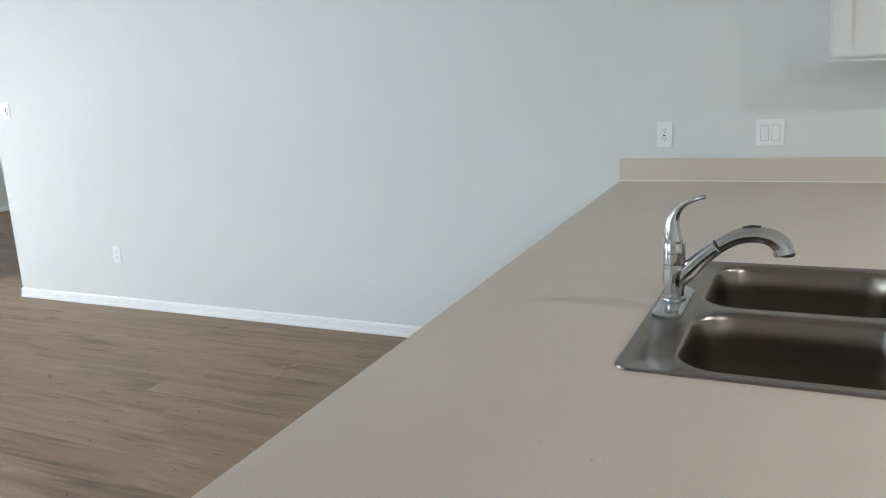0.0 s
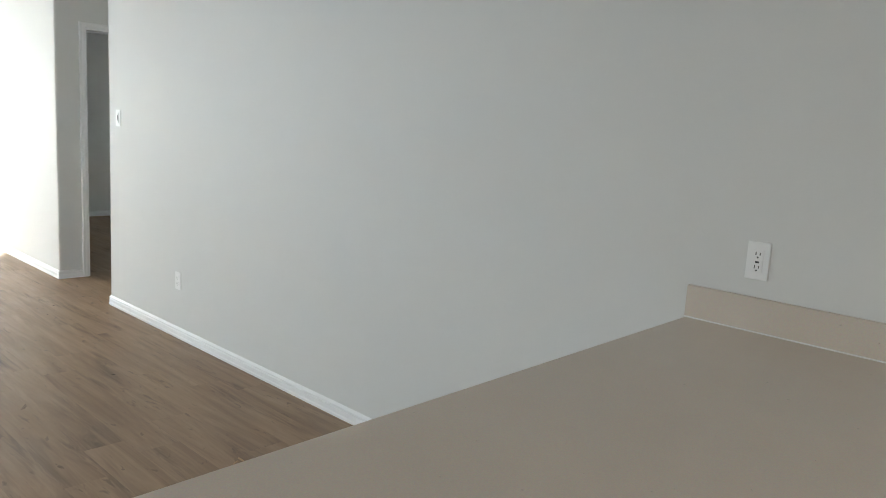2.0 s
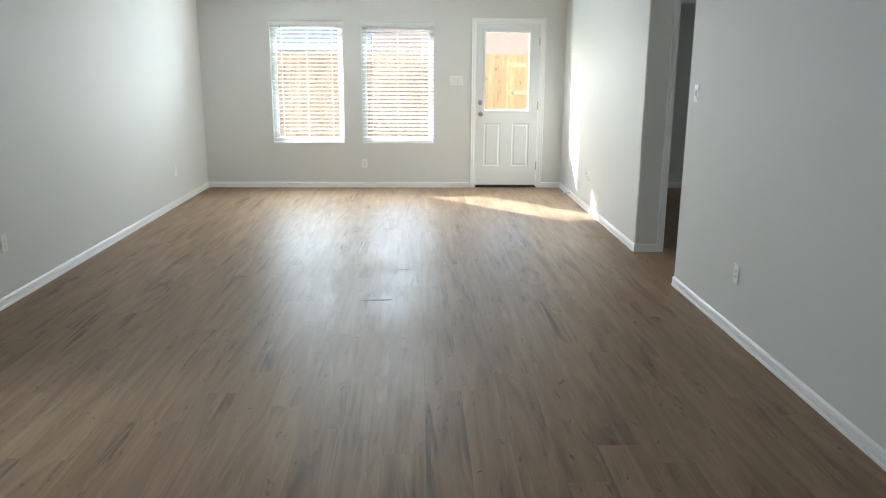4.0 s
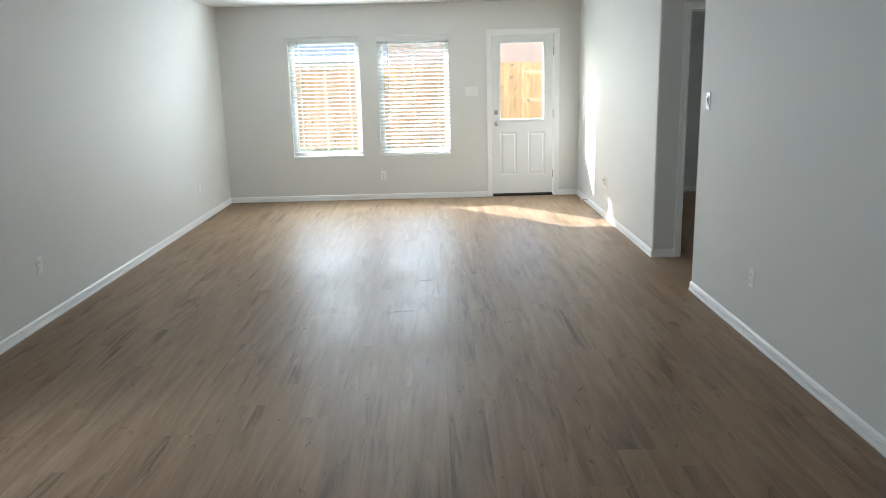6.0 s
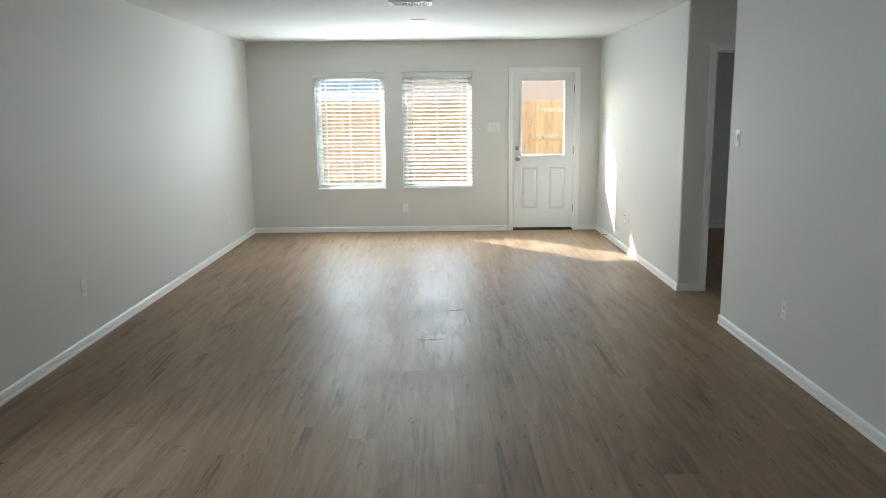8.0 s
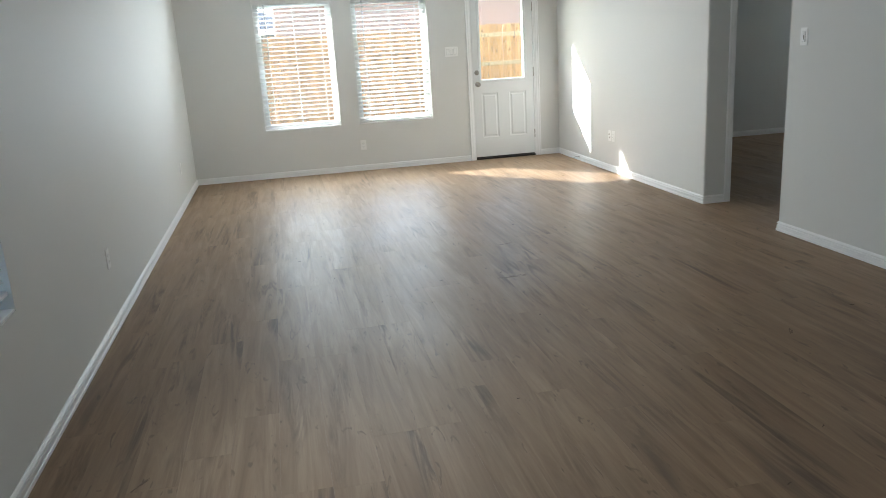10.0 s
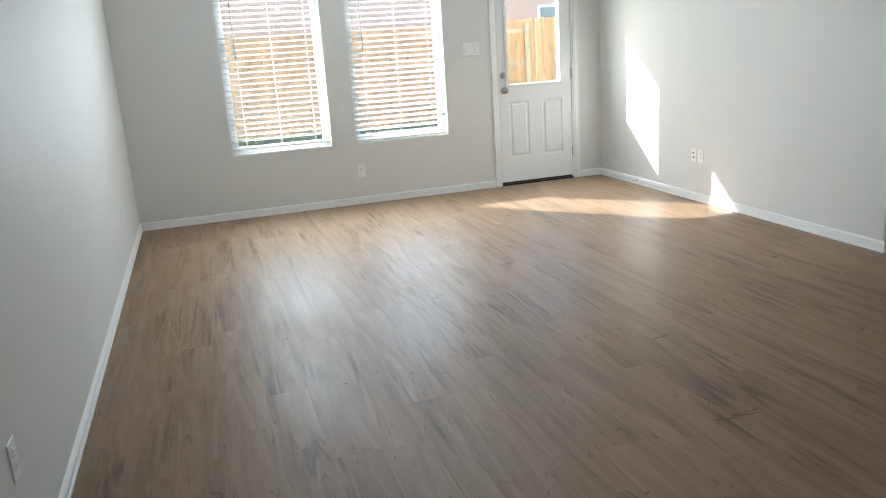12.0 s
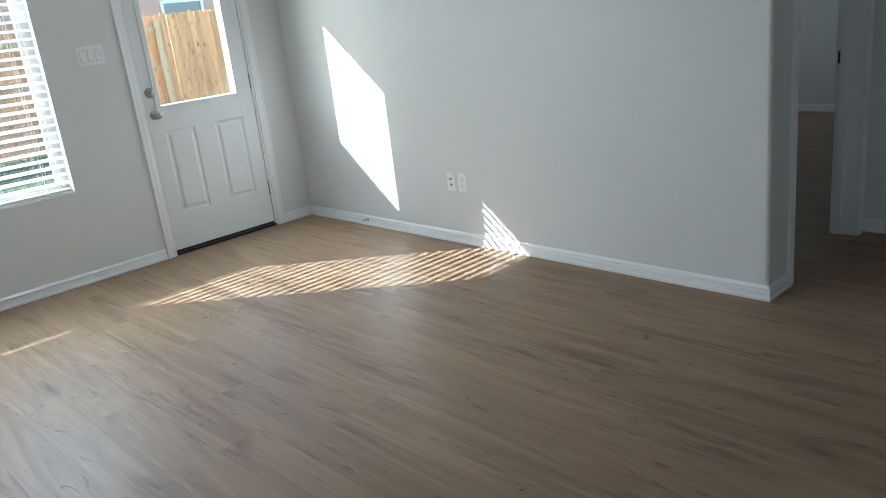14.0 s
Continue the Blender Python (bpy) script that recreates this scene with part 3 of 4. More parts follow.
CORD_HOLES = ((0.160, 0.005, 0.016), (0.322, 0.011, 0.024))
make_blind((sum(WINDOWS[0]) / 2, 10.0, HEAD), 0.885, 1.408, -12.5, "white faux-wood blind with nearly flat slats, stopping above the sill", holes=CORD_HOLES)
make_blind((sum(WINDOWS[1]) / 2, 10.0, HEAD), 0.893, 1.435, 16, "white faux-wood blind with open tilted slats beside the door")
make_blind((0.0, sum(WEST_WINDOW) / 2, HEAD), 0.885, 1.345, 60, "white faux-wood blind with tilted slats on the side wall", 90, {1: 36, 2: 36, 3: 34, 4: 2})
make_blind((sum(BED_WINDOWS[0]) / 2, 10.0, HEAD), 0.887, 1.40, -14, "white faux-wood blind of the bedroom with some slats ajar", wand=False, tilts={k: -6.5 for k in (10, 11, 14, 15, 16, 17, 18, 19, 20, 21, 22)}, holes=CORD_HOLES)

# ---- back door ----
door = base("door_1", (3.82, 10.0, 0), "white steel back door with a half glass pane and two raised panels, closed", "door")
door["kind"] = "structure"
part("casing", casing(bmesh.new(), -0.405, 0.407, 2.05, 0.0, -1), M_TRIM, door)
bm = boxed(-0.415, -0.393, 0.001, 0.148, 0, 2.058)
box(bm, 0.393, 0.415, 0.001, 0.148, 0, 2.058)
box(bm, -0.393, 0.393, 0.001, 0.148, 2.042, 2.058)
part("jamb", bm, M_TRIM, door)
part("threshold", boxed(-0.393, 0.393, -0.006, 0.148, 0.0, 0.018, 0.004), M_PLATE, door, "dark metal threshold")
# A black strip fills in the dark of the gap below the leaf.
part("gap_strip", boxed(-0.386, 0.386, 0.016, 0.046, 0.018, 0.034), M_RUBBER, door, "black strip standing in for the dark gap under the door")


def inset_panel(bm, x0, x1, z0, z1, y):
    """A raised panel in a groove, pressed into the face at y."""
    steps = ((0.0, 0.0), (0.010, 0.007), (0.022, 0.007), (0.036, -0.001), (0.040, -0.001))
    loops = []
    for inset, depth in steps:
        loops.append([bm.verts.new((x, y + depth, z)) for x, z in ((x0 + inset, z0 + inset), (x1 - inset, z0 + inset), (x1 - inset, z1 - inset), (x0 + inset, z1 - inset))])
    for a, b in zip(loops, loops[1:]):
        for k in range(4):
            bm.faces.new((a[k], a[(k + 1) % 4], b[(k + 1) % 4], b[k]))
    bm.faces.new(loops[-1])


PANELS = ((-0.290, -0.077, 0.275, 0.825), (0.068, 0.288, 0.275, 0.825))
LITE = (-0.292, 0.270, 0.985, 1.945)
bm = pierced("x", 0.010, 0.054, -0.388, 0.388, 0.034, 2.038, [(LITE[0], LITE[1], LITE[2], LITE[3])] + [p for p in PANELS])
for p in PANELS:
    inset_panel(bm, *p, 0.010)
    bm.faces.new([bm.verts.new((x, 0.046, z)) for x, z in ((p[0], p[2]), (p[1], p[2]), (p[1], p[3]), (p[0], p[3]))])
leaf = part("leaf", bm, M_DOOR, door)
# the moulded frame that holds the glass, on both faces
bm = bmesh.new()
for y0, y1 in ((-0.004, 0.010), (0.054, 0.068)):
    t = 0.026
    a, b, c, d = LITE
    box(bm, a - t, a + 0.006, y0, y1, c - t, d + t, 0.003)
    box(bm, b - 0.006, b + t, y0, y1, c - t, d + t, 0.003)
    box(bm, a + 0.006, b - 0.006, y0, y1, c - t, c + 0.006, 0.003)
    box(bm, a + 0.006, b - 0.006, y0, y1, d - 0.006, d + t, 0.003)
part("glass_frame", bm, M_DOOR, leaf)
pane = part("pane", boxed(LITE[0], LITE[1], 0.029, 0.035, LITE[2], LITE[3]), M_GLASS, leaf, "clear glass pane")
pane.visible_shadow = False
for x in (-0.298, 0.283):
    for z in (1.05, 1.28, 1.52, 1.76, 1.92):
        part("screw_cap", cyl(bmesh.new(), Matrix.Translation((x, -0.0045, z)) @ Matrix.Rotation(radians(90), 4, "X"), 0.0045, 0.004, 0.002, 10), M_PLASTIC, leaf)
for x in (-0.2, -0.01, 0.18):
    for z in (0.982, 1.958):
        part("screw_cap", cyl(bmesh.new(), Matrix.Translation((x, -0.0045, z)) @ Matrix.Rotation(radians(90), 4, "X"), 0.0045, 0.004, 0.002, 10), M_PLASTIC, leaf)
face = Matrix.Translation((-0.336, 0.010, 0.94)) @ Matrix.Rotation(radians(90), 4, "X")
part("knob", lathe(bmesh.new(), [(0.031, 0.0), (0.032, 0.006), (0.026, 0.011), (0.013, 0.014), (0.012, 0.030), (0.020, 0.036), (0.0265, 0.046), (0.0275, 0.056), (0.022, 0.066), (0.008, 0.070)], face), M_NICKEL, leaf, "satin nickel door knob", True)
face = Matrix.Translation((-0.340, 0.010, 1.082)) @ Matrix.Rotation(radians(90), 4, "X")
bolt = part("deadbolt", lathe(bmesh.new(), [(0.030, 0.0), (0.031, 0.007), (0.026, 0.013), (0.010, 0.015)], face), M_NICKEL, leaf, "satin nickel deadbolt", True)
for z in (0.28, 1.05, 1.83):
    bm = cyl(bmesh.new(), Matrix.Translation((0.391, 0.006, z)), 0.006, 0.006, 0.10, 12)
    cyl(bm, Matrix.Translation((0.391, 0.006, z + 0.053)), 0.0045, 0.002, 0.008, 12)
    part("hinge", bm, M_NICKEL, door, "satin nickel hinge")

# ---- wall plates ----


def wall_plate(place, facing, kind, label, gangs=1, name=None):
    """A white wall plate; local -y is out of the wall."""
    turn = {"-y": 0, "+x": 90, "-x": -90}[facing]
    category = "switch" if kind in ("rocker", "dimmer") else "outlet"
    ob = base(name or {"rocker": "light_switch", "dimmer": "light_switch", "duplex": "power_outlet", "gfci": "power_outlet", "coax": "cable_outlet"}[kind], place, label, category, turn=turn)
    w = 0.035 + 0.023 * (gangs - 1)
    part("plate", boxed(-w, w, -0.0055, 0.0, -0.0575, 0.0575, 0.0025, 3), M_PLASTIC, ob)
    for g in range(gangs):
        x = (g - (gangs - 1) / 2) * 0.046
        for z in (-0.048, 0.048):
            part("screw", cyl(bmesh.new(), Matrix.Translation((x, -0.0058, z)) @ Matrix.Rotation(radians(90), 4, "X"), 0.003, 0.0026, 0.0014, 10), M_PLASTIC, ob)
        if kind in ("rocker", "dimmer"):
            # A grey plate paints the thin shadow line round the rocker.
            part("groove", boxed(x - 0.0172, x + 0.0172, -0.0062, -0.0053, -0.0342, 0.0342), M_ROCKER_SHADE, ob)
            bm = boxed(x - 0.0155, x + 0.0155, -0.0105, -0.0062, -0.0325, 0.0325, 0.0015)
            for v in bm.verts:
                if v.co.y < -0.008:
                    v.co.y += (0.0032 if v.co.z > 0 else 0.0) if g % 2 == 0 else (0.0 if v.co.z > 0 else 0.0032)
            part("rocker", bm, M_PLASTIC, ob)
            if kind == "dimmer":
                part("slider_slot", boxed(x + 0.0035, x + 0.0065, -0.0112, -0.0060, -0.020, 0.020), M_SLOT, ob, "dark dimmer slot")
                part("slider", boxed(x + 0.0020, x + 0.0080, -0.0135, -0.0110, 0.010, 0.018, 0.0008), M_PLASTIC, ob)
        elif kind == "coax":
            bm = lathe(bmesh.new(), [(0.0075, 0), (0.0075, 0.004), (0.0048, 0.005), (0.0048, 0.013), (0.002, 0.013)], Matrix.Translation((x, -0.0055, 0.018)) @ Matrix.Rotation(radians(90), 4, "X"), 16)
            part("connector", bm, M_NICKEL, ob, "small metal cable connector")
            part("jack", boxed(x - 0.007, x + 0.007, -0.0062, -0.0052, -0.026, -0.012), M_SLOT, ob, "dark data jack")
        else:
            sockets = []
            if kind == "gfci":
                face_ob = part("socket", boxed(x - 0.0165, x + 0.0165, -0.0085, -0.005, -0.0335, 0.0335, 0.001), M_PLASTIC, ob)
                part("test_button", boxed(x - 0.006, x + 0.006, -0.0098, -0.0083, 0.001, 0.006, 0.0004), M_PLASTIC, face_ob)
                part("reset_button", boxed(x - 0.006, x + 0.006, -0.0098, -0.0083, -0.006, -0.001, 0.0004), M_SLOT, face_ob)
                sockets = [(face_ob, 0.020, -0.0088), (face_ob, -0.020, -0.0088)]
            else:
                for z in (0.0195, -0.0195):
                    bm = lathe(bmesh.new(), [(0.0168, 0.0), (0.0168, 0.002), (0.0160, 0.0026), (0.002, 0.0026)], Matrix.Translation((x, -0.0053, z)) @ Matrix.Rotation(radians(90), 4, "X") @ Matrix.Diagonal((1, 0.86, 1, 1)), 20)
                    sockets.append((part("socket", bm, M_PLASTIC, ob), z, -0.0081))
            for s, z, y in sockets:
                for dx, h in ((-0.0063, 0.0048), (0.0063, 0.0040)):
                    part("slot", boxed(x + dx - 0.0013, x + dx + 0.0013, y, y + 0.001, z + 0.002 - h, z + 0.002 + h), M_SLOT, s)
                part("ground_hole", cyl(bmesh.new(), Matrix.Translation((x, y + 0.0005, z - 0.0088)) @ Matrix.Rotation(radians(90), 4, "X"), 0.0026, 0.0026, 0.001, 10), M_SLOT, s)
    return ob


wall_plate((2.005, 10.0, 0.312), "-y", "duplex", "white duplex power outlet below the windows")
wall_plate((3.168, 10.0, 1.352), "-y", "rocker", "white triple rocker switch beside the back door", 3)
wall_plate((0.0, 8.708, 0.385), "+x", "duplex", "white duplex power outlet near the room corner")
wall_plate((0.0, 5.062, 0.408), "+x", "duplex", "white duplex power outlet on the side wall past the window")
wall_plate((8.13, 10.0, 0.33), "-y", "duplex", "white duplex power outlet below the bedroom window")
wall_plate((W, 8.417, 0.385), "-x", "coax", "white cable and data plate beside an outlet")
wall_plate((W, 8.322, 0.386), "-x", "duplex", "white duplex power outlet beside the cable plate")
wall_plate((W, 4.383, 0.377), "-x", "duplex", "white duplex power outlet on the long wall")
wall_plate((W, 5.273, 1.375), "-x", "dimmer", "white rocker switch at the hall corner")
wall_plate((W, 0.720, 1.128), "-x", "gfci", "white ground-fault outlet above the backsplash")
wall_plate((W, 0.268, 1.128), "-x", "rocker", "white double rocker switch above the backsplash", 2)

# door stop on the baseboard
stop = base("door_stop", (W - 0.013, 9.287, 0.045), "small metal rigid door stop with white tip on baseboard", "door stop", turn=-90)
along_y = Matrix.Rotation(radians(90), 4, "X")
part("rod", lathe(bmesh.new(), [(0.011, 0.0), (0.010, 0.004), (0.004, 0.006), (0.004, 0.062)], along_y, 14), M_NICKEL, stop, "", True)
part("tip", lathe(bmesh.new(), [(0.007, 0.060), (0.008, 0.064), (0.008, 0.074), (0.006, 0.077)], along_y, 14), M_PLASTIC, stop, "white rubber tip")

# ---- ceiling fixtures ----
lamp = base("ceiling_light", (2.266, 7.70, CEIL), "round white disc ceiling light, switched on", "ceiling light")
part("trim_ring", lathe(bmesh.new(), [(0.070, -0.004), (0.070, -0.012), (0.084, -0.010), (0.094, -0.004), (0.094, 0.0)], None, 40), M_PLASTIC, lamp, "", True)
part("diffuser", lathe(bmesh.new(), [(0.002, -0.040), (0.035, -0.036), (0.058, -0.025), (0.069, -0.010)], None, 40), M_LAMP, lamp, "glowing warm white diffuser", True)
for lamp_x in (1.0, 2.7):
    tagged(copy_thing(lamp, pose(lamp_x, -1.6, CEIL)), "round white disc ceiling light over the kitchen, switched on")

vent = base("ceiling_vent", (2.237, 6.455, CEIL), "white metal ceiling air register with angled louvres", "air vent")
bm = boxed(-0.175, -0.150, -0.130, 0.130, -0.009, 0.0, 0.003)
box(bm, 0.150, 0.175, -0.130, 0.130, -0.009, 0.0, 0.003)
box(bm, -0.150, 0.150, -0.130, -0.105, -0.009, 0.0, 0.003)
box(bm, -0.150, 0.150, 0.105, 0.130, -0.009, 0.0, 0.003)
part("frame", bm, M_PLASTIC, vent)
# No duct is built: a near-black sheet gives the dark behind the louvres.
part("backing", boxed(-0.150, 0.150, -0.105, 0.105, -0.0015, -0.0005), M_SLOT, vent, "black sheet standing in for the unlit duct")
louvre = finish(boxed(-0.001, 0.001, -0.105, 0.105, -0.009, 0.009), "louvre", M_PLASTIC)
for k in range(13):
    s = new("louvre", louvre)
    s.parent = vent
    x = -0.138 + 0.023 * k
    s.matrix_local = Matrix.Translation((x, 0, -0.009)) @ Matrix.Rotation(radians(-42 if x < -0.04 else 42 if x > 0.04 else 12), 4, "Y")

# ---- kitchen ----
COUNTER_Z = 0.914
SINK = (2.124, 2.955, -0.150, 0.402)
HOLE = (SINK[0] + 0.012, SINK[1] - 0.012, SINK[2] + 0.012, SINK[3] - 0.012)


def rounded(x0, x1, y0, y1, r, n=6):
    """The outline of a rectangle with round corners, counter-clockwise."""
    out = []
    for cx, cy, a0 in ((x1 - r, y1 - r, 0), (x0 + r, y1 - r, 90), (x0 + r, y0 + r, 180), (x1 - r, y0 + r, 270)):
        out += [(cx + r * math.cos(radians(a0 + 90 * k / n)), cy + r * math.sin(radians(a0 + 90 * k / n))) for k in range(n + 1)]
    return out


def plate_with_holes(bm, outer, holes, z):
    """A flat face with holes; returns the vertices of each hole's rim and of the outer rim."""
    rims, edges = [], []
    for line in (outer, *holes):
        vs = [bm.verts.new((x, y, z)) for x, y in line]
        edges += [bm.edges.new((vs[k], vs[(k + 1) % len(vs)])) for k in range(len(vs))]
        rims.append(vs)
    bmesh.ops.triangle_fill(bm, use_beauty=True, use_dissolve=False, edges=edges)
    return rims


def join_rims(bm, a, b):
    for k in range(len(a)):
        bm.faces.new((a[k], a[(k + 1) % len(a)], b[(k + 1) % len(b)], b[k]))


counter = base("countertop", (0, 0, 0), "beige speckled stone countertop with an overhanging breakfast bar", "countertop")
bm = bmesh.new()
y1 = 0.925
outer = [(1.40, -0.245)] + [(3.90, -0.245), (3.90, SOUTH + 0.4), (W - 0.001, SOUTH + 0.4), (W - 0.001, y1), (1.40, y1 - 0.112)]
outer_top = [(x + (0.004 if x < 1.5 else -0.0), y + (0.004 if y < -0.2 and x < 3.8 else -0.004 if y > 0.7 else 0.0)) for x, y in outer]
hole = rounded(*HOLE, 0.02)
top = plate_with_holes(bm, outer_top, [hole], COUNTER_Z)
edge = [bm.verts.new((x, y, COUNTER_Z - 0.004)) for x, y in outer]
low = [bm.verts.new((x, y, COUNTER_Z - 0.038)) for x, y in outer]
join_rims(bm, top[0], edge)
join_rims(bm, edge, low)
inner = [bm.verts.new((x, y, COUNTER_Z - 0.038)) for x, y in hole]
join_rims(bm, top[1], inner)
part("slab", bm, M_COUNTER, counter)
bm = boxed(W - 0.020, W - 0.001, SOUTH + 0.4, 0.927, COUNTER_Z + 0.0015, COUNTER_Z + 0.104, 0.003)
part("backsplash", bm, M_COUNTER, counter)
part("caulk_line", boxed(W - 0.0245, W - 0.018, SOUTH + 0.4, 0.924, COUNTER_Z - 0.001, COUNTER_Z + 0.004, 0.0015), M_PLASTIC, counter, "thin white caulk line")

bm = pierced("x", 0.50, 0.60, 1.50, W - 0.02, 0.0, COUNTER_Z - 0.038)
tagged(part("wall_peninsula", bm, M_WALL), "white half wall carrying the breakfast bar", "wall", kind="structure")

unit = base("base_cabinet", (2.0, 0.0, 0.0), "white painted base cabinets under the counter", "cabinet")
bm = boxed(-0.48, -0.46, -0.20, 0.50, 0.09, 0.872)
box(bm, -0.46, 1.88, -0.20, -0.18, 0.09, 0.70)
box(bm, -0.46, 1.88, -0.12, 0.50, 0.0, 0.09)
part("body", bm, M_CABINET, unit)
for k in range(5):
    x = -0.47 + 0.472 * k
    part("door", boxed(x + 0.003, x + 0.465, -0.221, -0.201, 0.10, 0.69, 0.002), M_CABINET, unit)

upper = base("wall_cabinet", (W, 0.055, 1.415), "white painted shaker wall cabinet above the counter", "cabinet")
part("body", boxed(-0.305, -0.002, -0.915, 0.0, 0.012, 0.775), M_CABINET, upper)
part("bottom_rail", boxed(-0.305, -0.002, -0.915, 0.0, 0.0, 0.011), M_CABINET, upper)
for k in range(2):
    b1 = -0.012 - 0.449 * k
    b0 = b1 - 0.442
    bm = pierced("y", -0.325, -0.3055, b0, b1, 0.022, 0.765, [(b0 + 0.058, b1 - 0.058, 0.080, 0.707)])
    box(bm, -0.3125, -0.3065, b0 + 0.058, b1 - 0.058, 0.080, 0.707)
    part("door", bm, M_CABINET, upper)

# the double-bowl sink
sink = base("kitchen_sink", (0, 0, COUNTER_Z), "stainless steel double-bowl drop-in sink in the counter", "sink")
bm = bmesh.new()
bowls = ((2.153, 2.500, -0.105, 0.310), (2.540, 2.920, -0.105, 0.310))
rim_z = 0.006
rims = plate_with_holes(bm, rounded(SINK[0] + 0.016, SINK[1] - 0.016, SINK[2] + 0.016, SINK[3] - 0.016, 0.022), [rounded(*b, 0.090, 8) for b in bowls], rim_z - 0.002)
bead = [bm.verts.new((x, y, rim_z)) for x, y in rounded(SINK[0] + 0.010, SINK[1] - 0.010, SINK[2] + 0.010, SINK[3] - 0.010, 0.024)]
side = [bm.verts.new((x, y, rim_z - 0.001)) for x, y in rounded(SINK[0] + 0.002, SINK[1] - 0.002, SINK[2] + 0.002, SINK[3] - 0.002, 0.028)]
foot = [bm.verts.new((x, y, 0.0005)) for x, y in rounded(*SINK, 0.030)]
join_rims(bm, rims[0], bead)
join_rims(bm, bead, side)
join_rims(bm, side, foot)
for b, rim in zip(bowls, rims[1:]):
    last = rim
    cx, cy = (b[0] + b[1]) / 2, (b[2] + b[3]) / 2
    for inset, z, r in ((0.003, rim_z - 0.004, 0.088), (0.008, -0.006, 0.085), (0.012, -0.06, 0.082), (0.017, -0.13, 0.078), (0.026, -0.155, 0.072), (0.042, -0.170, 0.062), (0.065, -0.176, 0.050)):
        ring = [bm.verts.new((x, y, z)) for x, y in rounded(b[0] + inset, b[1] - inset, b[2] + inset, b[3] - inset, r, 8)]
        join_rims(bm, last, ring)
        last = ring
    drain = []
    for v in last:
        d = Vector((v.co.x - cx, v.co.y - cy, 0)).normalized() * 0.045
        drain.append(bm.verts.new((cx + d.x, cy + d.y, -0.181)))
    join_rims(bm, last, drain)
    bm.faces.new(drain)
basin = part("basin", bm, M_STEEL, sink, "", True)
basin.data.set_sharp_from_angle(angle=radians(50))
for b in bowls:
    cx, cy = (b[0] + b[1]) / 2, (b[2] + b[3]) / 2
    d = part("drain", lathe(bmesh.new(), [(0.043, -0.1805), (0.043, -0.177), (0.034, -0.178), (0.030, -0.1795), (0.006, -0.1795), (0.005, -0.172)], Matrix.Translation((cx, cy, 0)), 28), M_CHROME, sink, "chrome drain", True)

# pull-out tap with a lever on top
tap = base("kitchen_faucet", (2.543, 0.361, COUNTER_Z + 0.005), "chrome single-lever pull-out kitchen faucet on the sink deck", "faucet")
bm = bmesh.new()
last = None
for inset, z in ((0.0, 0.0), (0.0, 0.005), (0.004, 0.009), (0.012, 0.011)):
    ring = [bm.verts.new((x, y, z)) for x, y in rounded(-0.120 + inset, 0.120 - inset, -0.031 + inset, 0.031 - inset, 0.0309 - inset, 8)]
    if last:
        join_rims(bm, last, ring)
    last = ring
bm.faces.new(last)
plate = part("deck_plate", bm, M_CHROME, tap, "", True)
plate.data.set_sharp_from_angle(angle=radians(40))
body = part("column", lathe(bmesh.new(), [(0.027, 0.011), (0.027, 0.015), (0.0215, 0.019), (0.0215, 0.030), (0.0240, 0.044), (0.0250, 0.060), (0.0245, 0.076), (0.0235, 0.0905), (0.0222, 0.0910), (0.0222, 0.0935),
                                               (0.0238, 0.0940), (0.0238, 0.115), (0.0228, 0.1155), (0.0228, 0.1175), (0.0238, 0.118), (0.0238, 0.136), (0.0225, 0.1385), (0.010, 0.1395)]), M_CHROME, tap, "", True)
body.data.set_sharp_from_angle(angle=radians(38))
lever = glide([(0.0, 0.001, 0.1385), (-0.001, 0.005, 0.160), (-0.004, 0.004, 0.186), (-0.008, -0.005, 0.208), (-0.013, -0.021, 0.225), (-0.019, -0.042, 0.236), (-0.024, -0.060, 0.2425), (-0.025, -0.066, 0.2425)], 5)
widths = glide([(0.0222, 0, 0), (0.0205, 0, 0), (0.0160, 0, 0), (0.0110, 0, 0), (0.0070, 0, 0), (0.0052, 0, 0), (0.0055, 0, 0), (0.0040, 0, 0)], 5)
part("lever", tube(bmesh.new(), lever, [v.x for v in widths], 18, 0.9), M_CHROME, tap, "curved chrome lever", True)
neck = glide([(0.000, -0.004, 0.050), (0.001, -0.028, 0.074), (0.002, -0.058, 0.106), (0.003, -0.088, 0.131)], 6)
part("neck", tube(bmesh.new(), neck, [0.0215 - 0.0050 * k / (len(neck) - 1) for k in range(len(neck))], 20), M_CHROME, tap, "", True)
part("joint_ring", tube(bmesh.new(), [(0.0030, -0.0885, 0.1313), (0.0031, -0.0915, 0.1335)], [0.0156, 0.0156], 20), M_RUBBER, tap, "dark seam of the pull-out head")
head = glide([(0.0031, -0.092, 0.1338), (0.004, -0.122, 0.152), (0.005, -0.160, 0.1605), (0.005, -0.194, 0.155), (0.005, -0.214, 0.140), (0.005, -0.221, 0.121)], 6)
nose = [0.0165 + 0.0055 * (k / (len(head) - 1)) ** 2 for k in range(len(head))]
part("spray_head", tube(bmesh.new(), head, nose, 20), M_CHROME, tap, "pull-out chrome spray head", True)
part("spray_button", tube(bmesh.new(), [(0.005, -0.138, 0.1730), (0.005, -0.156, 0.1765), (0.005, -0.174, 0.1760)], [0.0066, 0.0078, 0.0066], 12, 0.5), M_RUBBER, tap, "black spray button", True)
part("nozzle", cyl(bmesh.new(), Matrix.Translation((0.005, -0.2212, 0.1195)), 0.0185, 0.0205, 0.004, 20), M_RUBBER, tap, "dark spray face")

